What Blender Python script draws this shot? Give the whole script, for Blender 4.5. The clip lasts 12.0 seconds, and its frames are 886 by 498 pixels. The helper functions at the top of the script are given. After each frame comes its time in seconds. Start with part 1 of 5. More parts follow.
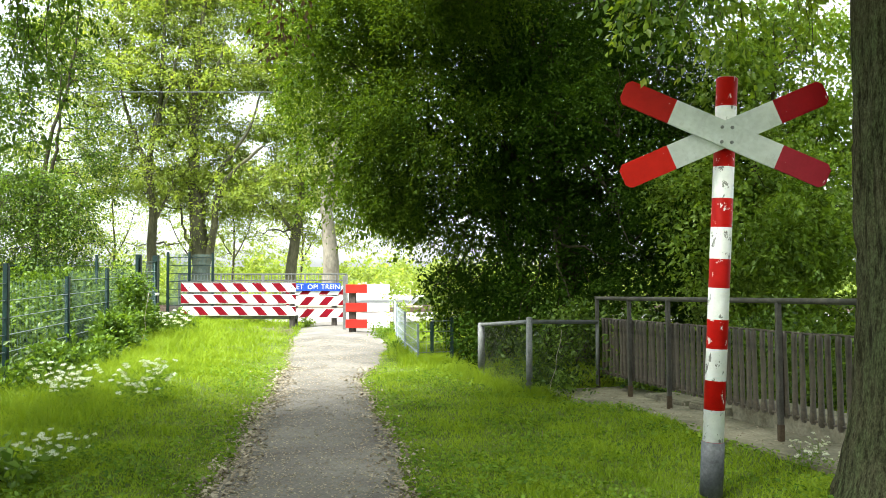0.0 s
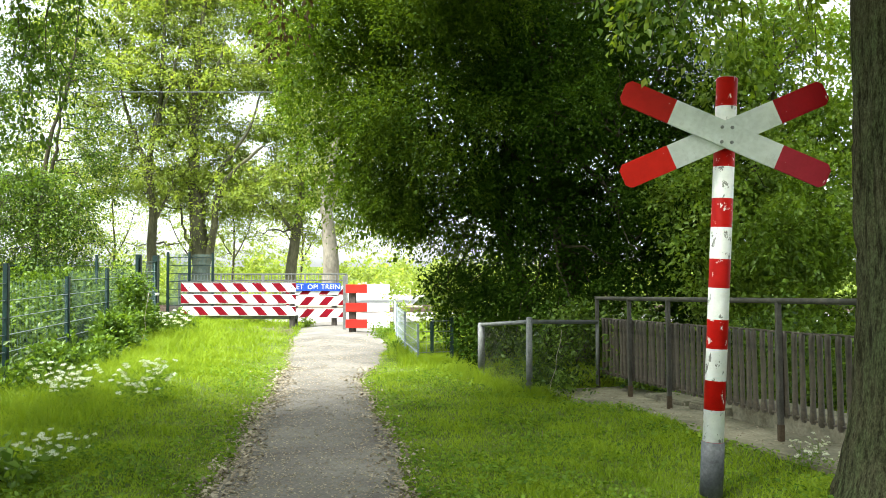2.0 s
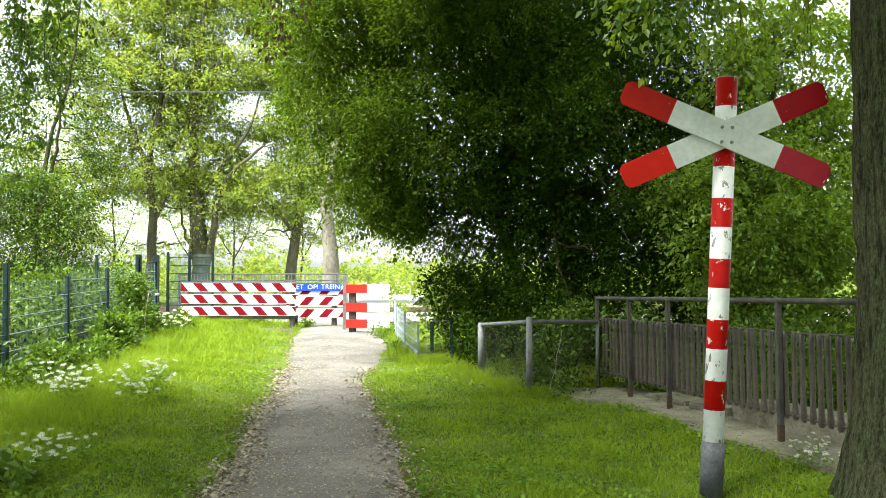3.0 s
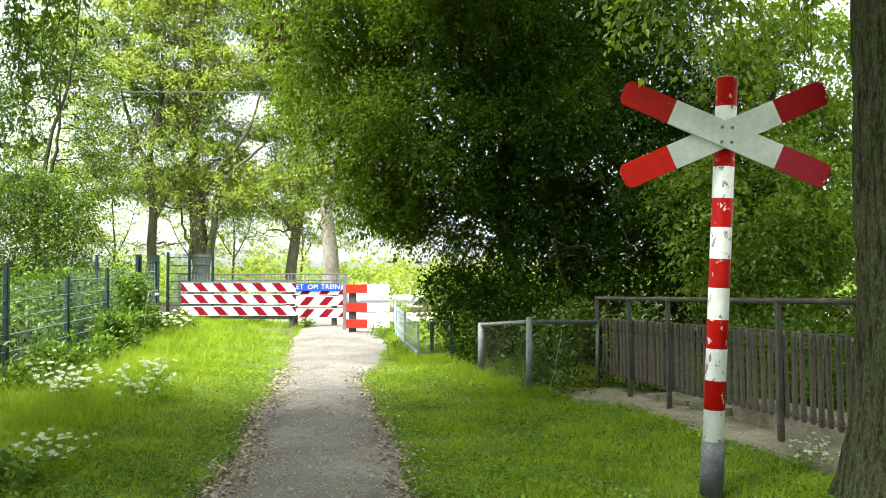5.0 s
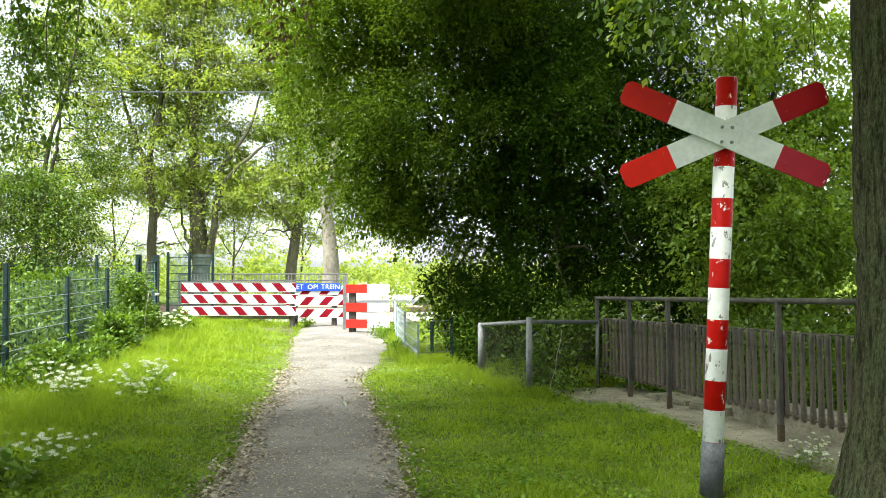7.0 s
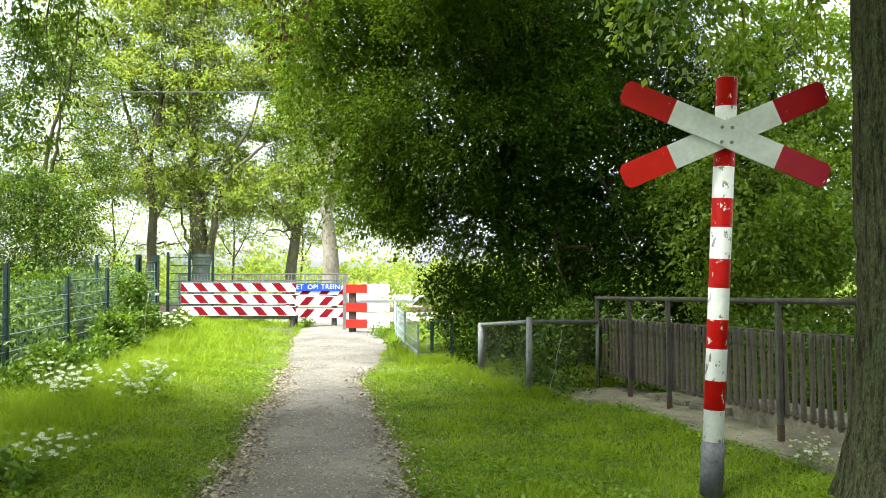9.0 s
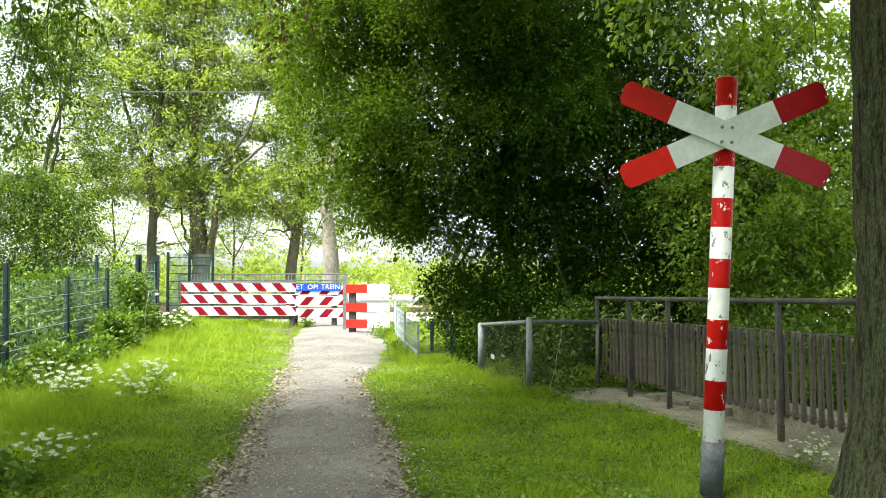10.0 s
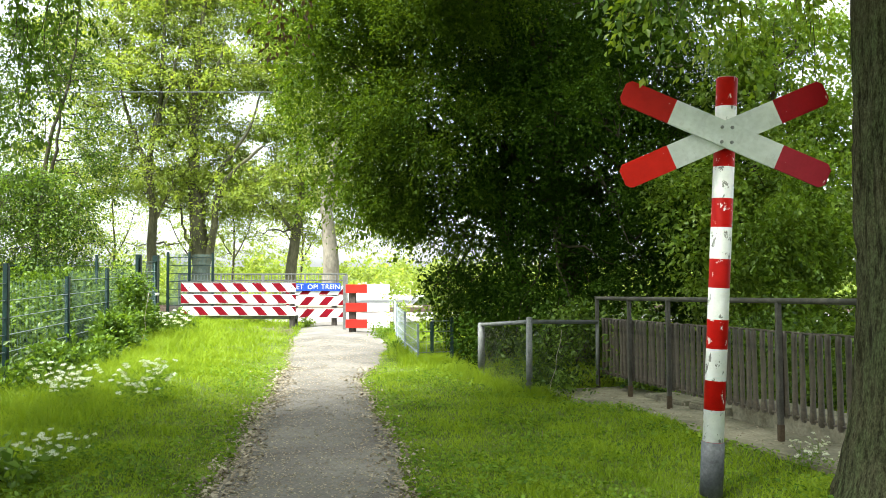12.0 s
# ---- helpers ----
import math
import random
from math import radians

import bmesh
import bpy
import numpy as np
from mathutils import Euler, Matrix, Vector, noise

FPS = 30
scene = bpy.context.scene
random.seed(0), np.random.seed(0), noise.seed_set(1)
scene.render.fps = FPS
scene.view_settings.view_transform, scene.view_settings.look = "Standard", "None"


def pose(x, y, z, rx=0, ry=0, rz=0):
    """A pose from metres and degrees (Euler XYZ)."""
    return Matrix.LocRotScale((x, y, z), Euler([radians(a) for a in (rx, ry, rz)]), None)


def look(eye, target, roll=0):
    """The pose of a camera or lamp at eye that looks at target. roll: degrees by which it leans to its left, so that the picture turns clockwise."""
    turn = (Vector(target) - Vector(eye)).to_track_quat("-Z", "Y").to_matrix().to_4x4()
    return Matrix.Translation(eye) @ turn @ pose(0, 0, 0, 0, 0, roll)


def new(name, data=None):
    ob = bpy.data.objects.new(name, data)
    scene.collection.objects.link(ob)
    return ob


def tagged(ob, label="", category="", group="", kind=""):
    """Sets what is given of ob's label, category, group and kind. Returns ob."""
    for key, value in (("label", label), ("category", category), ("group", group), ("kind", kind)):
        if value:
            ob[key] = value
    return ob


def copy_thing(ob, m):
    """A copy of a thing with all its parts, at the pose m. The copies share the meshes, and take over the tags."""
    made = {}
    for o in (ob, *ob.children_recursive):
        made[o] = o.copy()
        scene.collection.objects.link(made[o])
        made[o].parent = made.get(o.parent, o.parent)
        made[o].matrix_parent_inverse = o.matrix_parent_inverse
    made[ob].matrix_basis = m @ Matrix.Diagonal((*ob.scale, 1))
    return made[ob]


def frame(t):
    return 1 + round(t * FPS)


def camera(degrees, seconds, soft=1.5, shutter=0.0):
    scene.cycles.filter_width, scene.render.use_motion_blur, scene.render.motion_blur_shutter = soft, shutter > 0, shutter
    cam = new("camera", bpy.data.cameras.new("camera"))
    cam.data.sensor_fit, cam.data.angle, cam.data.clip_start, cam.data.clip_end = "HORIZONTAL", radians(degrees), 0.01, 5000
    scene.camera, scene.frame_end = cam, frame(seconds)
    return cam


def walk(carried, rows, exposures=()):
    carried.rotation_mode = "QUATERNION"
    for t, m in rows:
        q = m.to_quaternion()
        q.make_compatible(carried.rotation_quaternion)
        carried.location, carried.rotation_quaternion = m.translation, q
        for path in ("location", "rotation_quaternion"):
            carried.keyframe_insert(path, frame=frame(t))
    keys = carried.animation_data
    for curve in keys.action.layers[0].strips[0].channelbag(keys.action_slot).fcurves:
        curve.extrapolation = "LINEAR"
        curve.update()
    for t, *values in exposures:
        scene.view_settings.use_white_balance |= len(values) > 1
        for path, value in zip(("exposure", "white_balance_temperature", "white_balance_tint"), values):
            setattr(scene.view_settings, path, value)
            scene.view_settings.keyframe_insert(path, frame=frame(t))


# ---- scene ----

# ---- the camera stands still on the path at eye height ----
cam = camera(54, 12.0, soft=0.9)
EYE = pose(0, 0, 1.45, 91.08, 0, 0)
walk(cam, [(0, EYE), (12.0, EYE)], exposures=[(0, 2.1, 6250, 5), (12.0, 2.1, 6250, 5)])

# ---- bright overcast sky, light stronger beyond the trees ----
world = bpy.data.worlds.new("sky")
scene.world = world
world.use_nodes = True
wn, wl = world.node_tree.nodes, world.node_tree.links
sky = wn.new("ShaderNodeTexSky")
sky.sky_type, sky.sun_disc = "NISHITA", False
sky.sun_elevation, sky.sun_rotation = radians(61), radians(-124)
sky.air_density, sky.dust_density = 1.0, 1.5
hsv = wn.new("ShaderNodeHueSaturation")
hsv.inputs["Saturation"].default_value = 0.2
wl.new(sky.outputs["Color"], hsv.inputs["Color"])
wl.new(hsv.outputs["Color"], wn["Background"].inputs["Color"])
wn["Background"].inputs["Strength"].default_value = 0.11
sun_data = bpy.data.lights.new("sun", "SUN")
sun_data.energy, sun_data.angle, sun_data.color = 4.8, radians(24), (1.0, 0.96, 0.88)
sun = new("sun", sun_data)
sun.matrix_world = look((-15, -10, 32), (0, 0, 0))

# ---- materials ----


def ramp(nt, fac, stops):
    r = nt.nodes.new("ShaderNodeValToRGB")
    while len(r.color_ramp.elements) < len(stops):
        r.color_ramp.elements.new(0.5)
    for el, (p, c) in zip(r.color_ramp.elements, stops):
        el.position, el.color = p, (*c, 1)
    nt.links.new(fac, r.inputs["Fac"])
    return r.outputs["Color"]


def tex_noise(nt, scale, detail=4, rough=0.6, coord="Object", stretch=(1, 1, 1)):
    tc = nt.nodes.new("ShaderNodeTexCoord")
    mp = nt.nodes.new("ShaderNodeMapping")
    mp.inputs["Scale"].default_value = stretch
    n = nt.nodes.new("ShaderNodeTexNoise")
    n.inputs["Scale"].default_value, n.inputs["Detail"].default_value, n.inputs["Roughness"].default_value = scale, detail, rough
    nt.links.new(tc.outputs[coord], mp.inputs["Vector"])
    nt.links.new(mp.outputs["Vector"], n.inputs["Vector"])
    return n.outputs["Fac"]


def mix(nt, fac, a, b, mode="MIX"):
    m = nt.nodes.new("ShaderNodeMix")
    m.data_type, m.blend_type = "RGBA", mode
    for sock, v in ((m.inputs[0], fac), (m.inputs[6], a), (m.inputs[7], b)):
        if isinstance(v, (int, float)):
            sock.default_value = v
        elif isinstance(v, tuple):
            sock.default_value = (*v, 1)
        else:
            nt.links.new(v, sock)
    return m.outputs[2]


def calc(nt, op, a, b=0.0):
    m = nt.nodes.new("ShaderNodeMath")
    m.operation = op
    for sock, v in zip(m.inputs, (a, b)):
        if isinstance(v, (int, float)):
            sock.default_value = v
        else:
            nt.links.new(v, sock)
    return m.outputs[0]


def bump(nt, bsdf, height, strength=0.4, dist=0.01):
    b = nt.nodes.new("ShaderNodeBump")
    b.inputs["Strength"].default_value, b.inputs["Distance"].default_value = strength, dist
    nt.links.new(height, b.inputs["Height"])
    nt.links.new(b.outputs["Normal"], bsdf.inputs["Normal"])


def base(name, rough=0.7, metal=0.0, spec=0.5):
    m = bpy.data.materials.new(name)
    m.use_nodes = True
    b = m.node_tree.nodes["Principled BSDF"]
    b.inputs["Roughness"].default_value, b.inputs["Metallic"].default_value = rough, metal
    b.inputs["Specular IOR Level"].default_value = spec
    return m, m.node_tree, b


def grained(name, dark, light, scale, rough=0.7, metal=0.0, stretch=(1, 1, 1), fine=6.0, relief=0.3, dist=0.01, spec=0.5):
    """A surface with stains at one scale and grain at a finer one."""
    m, nt, b = base(name, rough, metal, spec)
    big = tex_noise(nt, scale, 5, 0.65, stretch=stretch)
    small = tex_noise(nt, scale * fine, 3, 0.6, stretch=stretch)
    c = ramp(nt, big, [(0.3, dark), (0.7, light)])
    g = ramp(nt, small, [(0.25, (0.6, 0.6, 0.6)), (0.75, (1.25, 1.25, 1.25))])
    nt.links.new(mix(nt, 0.8, c, g, "MULTIPLY"), b.inputs["Base Color"])
    bump(nt, b, small, relief, dist)
    return m


def leaf_material(name, dark, light, through_amount=0.45, gloss=0.035, each=0.55, patch=1.6):
    """Thin leaves: they scatter light on both sides and let some through."""
    m = bpy.data.materials.new(name)
    m.use_nodes = True
    nt = m.node_tree
    nt.nodes.remove(nt.nodes["Principled BSDF"])
    out = nt.nodes["Material Output"]
    geo = nt.nodes.new("ShaderNodeNewGeometry")
    big = tex_noise(nt, patch, 3, 0.6)
    f = calc(nt, "ADD", calc(nt, "MULTIPLY", geo.outputs["Random Per Island"], each), calc(nt, "MULTIPLY", big, 1.05 - each))
    col = ramp(nt, f, [(0.1, dark), (0.85, light)])
    d = nt.nodes.new("ShaderNodeBsdfDiffuse")
    t = nt.nodes.new("ShaderNodeBsdfTranslucent")
    g = nt.nodes.new("ShaderNodeBsdfGlossy")
    g.inputs["Roughness"].default_value = 0.42
    nt.links.new(col, d.inputs["Color"])
    warm = mix(nt, 1.0, col, (1.25, 1.15, 0.45), "MULTIPLY")
    nt.links.new(warm, t.inputs["Color"])
    a = nt.nodes.new("ShaderNodeMixShader")
    a.inputs[0].default_value = through_amount
    nt.links.new(d.outputs[0], a.inputs[1])
    nt.links.new(t.outputs[0], a.inputs[2])
    b = nt.nodes.new("ShaderNodeMixShader")
    b.inputs[0].default_value = gloss
    nt.links.new(a.outputs[0], b.inputs[1])
    nt.links.new(g.outputs[0], b.inputs[2])
    nt.links.new(b.outputs[0], out.inputs["Surface"])
    return m


def banded(name, kind, end_reds=None):
    """Red and white paint: bands up a post, slanted stripes, or red ends of a board; worn and dirty."""
    m, nt, b = base(name, 0.5, 0.0, 0.12)
    tc = nt.nodes.new("ShaderNodeTexCoord")
    sp = nt.nodes.new("ShaderNodeSeparateXYZ")
    nt.links.new(tc.outputs["Object"], sp.inputs[0])
    x, z = sp.outputs["X"], sp.outputs["Z"]
    if kind == "post":
        is_red = calc(nt, "GREATER_THAN", calc(nt, "FRACT", calc(nt, "DIVIDE", calc(nt, "SUBTRACT", z, 0.342), 0.3835)), 0.52)
    elif kind == "ends":
        is_red = calc(nt, "GREATER_THAN", calc(nt, "ABSOLUTE", x), 0.360)
    else:
        s, first = (0.88, 0.11) if kind == "stripes_down" else (-0.88, 0.63)
        along = calc(nt, "DIVIDE", calc(nt, "ADD", calc(nt, "ADD", x, 20.0), calc(nt, "MULTIPLY", z, s)), 0.452)
        is_red = calc(nt, "LESS_THAN", calc(nt, "FRACT", calc(nt, "SUBTRACT", along, first)), 0.45)
        is_red = calc(nt, "MULTIPLY", is_red, calc(nt, "LESS_THAN", calc(nt, "ABSOLUTE", z), 0.098))
    stain = tex_noise(nt, 5, 5, 0.7)
    speck = tex_noise(nt, 38, 4, 0.7)
    red = ramp(nt, stain, [(0.3, (0.30, 0.003, 0.002)), (0.7, (0.46, 0.007, 0.004))])
    white = ramp(nt, stain, [(0.3, (0.68, 0.69, 0.67)), (0.65, (0.84, 0.84, 0.82))])
    if kind == "ends":
        white = ramp(nt, stain, [(0.3, (0.46, 0.49, 0.47)), (0.65, (0.58, 0.61, 0.59))])
    if kind.startswith("stripes"):
        red = ramp(nt, stain, [(0.3, (0.15, 0.003, 0.010)), (0.7, (0.225, 0.004, 0.014))])
    if end_reds:
        low, high = ([(0.3, tuple(0.8 * q for q in c)), (0.7, c)] for c in end_reds)
        red = mix(nt, calc(nt, "GREATER_THAN", x, 0.0), ramp(nt, stain, low), ramp(nt, stain, high))
    c = mix(nt, is_red, white, red)
    if kind in ("post", "ends"):
        scratch = tex_noise(nt, 17, 5, 0.72, stretch=(1, 1, 0.55))
        dirt = calc(nt, "MULTIPLY", calc(nt, "GREATER_THAN", scratch, 0.592), 1.0 if kind == "post" else 0.15)
        c = mix(nt, calc(nt, "MULTIPLY", dirt, calc(nt, "SUBTRACT", 1.0, is_red)), c, (0.22, 0.22, 0.2))
        chip = calc(nt, "GREATER_THAN", tex_noise(nt, 24, 4, 0.7, stretch=(1, 1, 0.5)), 0.632 if kind == "post" else 0.70)
        c = mix(nt, calc(nt, "MULTIPLY", chip, is_red), c, (0.72, 0.7, 0.68))
    g = ramp(nt, speck, [(0.3, (0.86, 0.86, 0.84)), (0.6, (1, 1, 1))])
    nt.links.new(mix(nt, 0.7, c, g, "MULTIPLY"), b.inputs["Base Color"])
    bump(nt, b, speck, 0.08, 0.004)
    return m


def furrowed(name):
    """Old bark: upright furrows, grey-green lichen and dark cracks."""
    m, nt, b = base(name, 0.95, 0.0, 0.05)
    crack = tex_noise(nt, 24, 5, 0.75, stretch=(1, 1, 0.18))
    blot = tex_noise(nt, 5, 4, 0.65, stretch=(1, 1, 0.5))
    grain = tex_noise(nt, 75, 4, 0.75, stretch=(1, 1, 0.45))
    c = mix(nt, ramp(nt, blot, [(0.4, (0, 0, 0)), (0.65, (1, 1, 1))]), (0.068, 0.066, 0.038), (0.064, 0.080, 0.036))
    c = mix(nt, ramp(nt, crack, [(0.38, (1, 1, 1)), (0.55, (0, 0, 0))]), c, (0.020, 0.019, 0.011))
    c = mix(nt, 0.8, c, ramp(nt, grain, [(0.35, (0.3, 0.3, 0.3)), (0.65, (1.5, 1.5, 1.5))]), "MULTIPLY")
    nt.links.new(c, b.inputs["Base Color"])
    bump(nt, b, calc(nt, "ADD", crack, calc(nt, "MULTIPLY", grain, 0.6)), 1.0, 0.035)
    return m


M = {}
M["earth"] = grained("earth", (0.04, 0.065, 0.010), (0.12, 0.155, 0.03), 2.2, 0.95, fine=14, relief=0.6, dist=0.02, spec=0.05)
M["path"] = grained("path", (0.098, 0.091, 0.081), (0.205, 0.193, 0.174), 1.1, 0.95, fine=50, relief=0.8, dist=0.01, spec=0.1)
M["bark_near"] = furrowed("bark_near")
M["bark"] = grained("bark", (0.052, 0.053, 0.030), (0.155, 0.148, 0.092), 2.0, 0.95, stretch=(1, 1, 0.3), fine=9, relief=0.8, dist=0.02, spec=0.1)
M["bark_pale"] = grained("bark_pale", (0.11, 0.10, 0.075), (0.28, 0.255, 0.205), 2.0, 0.9, stretch=(1, 1, 0.5), fine=6, relief=0.5, spec=0.1)
M["bark_dark"] = grained("bark_dark", (0.03, 0.028, 0.018), (0.09, 0.08, 0.05), 3.0, 0.95, stretch=(1, 1, 0.4), fine=8, relief=0.6, spec=0.1)
M["concrete"] = grained("concrete", (0.098, 0.092, 0.060), (0.27, 0.252, 0.184), 2.6, 0.95, fine=14, relief=0.6, dist=0.008, spec=0.1)
M["rust"] = grained("rust", (0.024, 0.019, 0.012), (0.092, 0.075, 0.050), 9.0, 0.55, fine=9, relief=0.12, dist=0.002, spec=0.4)
M["foot_rust"] = grained("foot_rust", (0.040, 0.030, 0.018), (0.090, 0.067, 0.042), 9.0, 0.9, fine=9, relief=0.4, dist=0.004, spec=0.1)
M["rail_paint"] = grained("rail_paint", (0.030, 0.030, 0.025), (0.088, 0.082, 0.068), 5.0, 0.7, fine=12, relief=0.3, dist=0.003, spec=0.25)
M["galv"] = grained("galv", (0.10, 0.105, 0.102), (0.21, 0.215, 0.21), 9.0, 0.65, 0.2, fine=10, relief=0.15, dist=0.002)
M["sleeve"] = grained("sleeve", (0.05, 0.055, 0.06), (0.12, 0.125, 0.13), 6.0, 0.75, 0.1, fine=8, relief=0.2, dist=0.002, spec=0.3)
M["green_steel"] = grained("green_steel", (0.004, 0.018, 0.016), (0.009, 0.032, 0.028), 4.0, 0.5, fine=8, relief=0.1, dist=0.002, spec=0.3)
M["wire"] = grained("wire", (0.015, 0.040, 0.034), (0.05, 0.085, 0.078), 6.0, 0.6, 0.0, fine=8, relief=0.1, dist=0.001, spec=0.3)
M["wire_pale"] = grained("wire_pale", (0.10, 0.13, 0.14), (0.19, 0.22, 0.23), 6.0, 0.4, 0.2, fine=8, relief=0.1, dist=0.001)
M["wire_bar"] = grained("wire_bar", (0.17, 0.20, 0.20), (0.30, 0.34, 0.34), 6.0, 0.5, 0.1, fine=8, relief=0.1, dist=0.001)
M["dark_wood"] = grained("dark_wood", (0.04, 0.035, 0.03), (0.12, 0.10, 0.085), 5.0, 0.85, stretch=(1, 1, 0.2), fine=8)
M["post"] = banded("post_paint", "post")
M["ends_front"] = banded("board_paint", "ends", ((0.36, 0.010, 0.006), (0.34, 0.024, 0.040)))
M["ends_back"] = banded("board_paint_worn", "ends", ((0.50, 0.012, 0.005), (0.27, 0.006, 0.010)))
M["stripes_down"] = banded("stripes_down", "stripes_down")
M["stripes_up"] = banded("stripes_up", "stripes_up")
M["red"] = grained("red_paint", (0.50, 0.012, 0.006), (0.62, 0.020, 0.010), 4.0, 0.4, fine=10, relief=0.05, dist=0.002)
M["white"] = grained("white_paint", (0.72, 0.72, 0.71), (0.83, 0.83, 0.82), 4.0, 0.4, fine=10, relief=0.05, dist=0.002)
M["blue"] = grained("blue_paint", (0.012, 0.06, 0.42), (0.02, 0.085, 0.52), 4.0, 0.35, fine=10, relief=0.05, dist=0.002)
M["bolt"] = grained("bolt_steel", (0.12, 0.12, 0.12), (0.25, 0.25, 0.25), 20.0, 0.4, 0.8, fine=4)
M["ballast"] = grained("ballast", (0.14, 0.13, 0.12), (0.34, 0.32, 0.29), 5.0, 0.95, fine=6, relief=0.9, dist=0.03)
M["pale_paving"] = grained("pale_paving", (0.34, 0.33, 0.31), (0.52, 0.51, 0.48), 1.2, 0.9, fine=18, relief=0.4, spec=0.2)
M["rail_steel"] = grained("rail_steel", (0.10, 0.07, 0.055), (0.20, 0.15, 0.12), 5.0, 0.5, 0.6, fine=9)
# shade of the big tree's core is put into this colour, mottled in clumps
M["leaf_shaded"] = leaf_material("leaf_shaded", (0.006, 0.020, 0.002), (0.058, 0.112, 0.011), 0.3, 0.004, 0.38, 2.2)
M["leaf_mid"] = leaf_material("leaf_mid", (0.032, 0.075, 0.009), (0.135, 0.225, 0.028), 0.45, 0.02)
M["leaf_fresh"] = leaf_material("leaf_fresh", (0.062, 0.125, 0.012), (0.20, 0.305, 0.032), 0.5, 0.02)
# light on the big tree's outer side is put into this lighter green
M["leaf_lit_side"] = leaf_material("leaf_lit_side", (0.017, 0.044, 0.004), (0.120, 0.190, 0.018), 0.45, 0.006, 0.38, 2.2)
M["leaf_light"] = leaf_material("leaf_light", (0.095, 0.175, 0.010), (0.26, 0.37, 0.028), 0.6)
# paled and less saturated, so the haze over far trees sits in the colour
M["leaf_far_hazed"] = leaf_material("leaf_far_hazed", (0.140, 0.215, 0.038), (0.33, 0.42, 0.090), 0.6, 0.02, 0.4, 0.7)
# the dark end stands in for shade between leaves in dense growth
M["leaf_shade_mix"] = leaf_material("leaf_shade_mix", (0.010, 0.034, 0.004), (0.125, 0.205, 0.025), 0.4, 0.02, 0.7)
M["leaf_brown"] = leaf_material("leaf_brown", (0.045, 0.022, 0.012), (0.11, 0.07, 0.02), 0.35)
M["herb"] = leaf_material("herb", (0.040, 0.095, 0.010), (0.17, 0.27, 0.032), 0.45, 0.008)
M["grass"] = leaf_material("grass", (0.085, 0.155, 0.008), (0.265, 0.37, 0.026), 0.45, 0.008, 0.25, 1.3)
M["petal"] = leaf_material("petal", (0.48, 0.53, 0.45), (0.74, 0.77, 0.70), 0.3, 0.01)
M["litter"] = leaf_material("litter", (0.075, 0.058, 0.040), (0.36, 0.32, 0.25), 0.1, 0.02)

# ---- mesh helpers ----
rng = np.random.default_rng(7)


def raw_mesh(name, verts, faces, mat, smooth=False):
    """A mesh from arrays of vertices and of faces that all have the same number of corners."""
    verts, faces = np.asarray(verts, np.float32).reshape(-1, 3), np.asarray(faces, np.int32)
    me = bpy.data.meshes.new(name)
    n, k = faces.shape
    me.vertices.add(len(verts))
    me.vertices.foreach_set("co", verts.ravel())
    me.loops.add(n * k)
    me.loops.foreach_set("vertex_index", faces.ravel())
    me.polygons.add(n)
    me.polygons.foreach_set("loop_start", np.arange(0, n * k, k, dtype=np.int32))
    if smooth:
        me.polygons.foreach_set("use_smooth", np.ones(n, bool))
    me.update(calc_edges=True)
    me.materials.append(M[mat])
    return me


def thing(name, m, label, category, group="", kind=""):
    ob = new(name)
    ob.matrix_basis = m
    ob.empty_display_size = 0.1
    return tagged(ob, label, category, group, kind)


def add_part(name, me, parent, label="", at=None):
    ob = new(name, me)
    ob.parent = parent
    if at is not None:
        ob.matrix_basis = at
    return tagged(ob, label) if label else ob


def bm_mesh(name, bm, mat, smooth=False):
    me = bpy.data.meshes.new(name)
    bmesh.ops.recalc_face_normals(bm, faces=bm.faces)
    for f in bm.faces:
        f.smooth = smooth
    bm.to_mesh(me)
    bm.free()
    me.materials.append(M[mat])
    return me


def box_bm(sx, sy, sz, bevel=0.004, at=(0, 0, 0)):
    bm = bmesh.new()
    bmesh.ops.create_cube(bm, size=1)
    bmesh.ops.scale(bm, vec=(sx, sy, sz), verts=bm.verts)
    if bevel:
        bmesh.ops.bevel(bm, geom=bm.edges[:], offset=bevel, segments=2, affect="EDGES")
    bmesh.ops.translate(bm, vec=at, verts=bm.verts)
    return bm


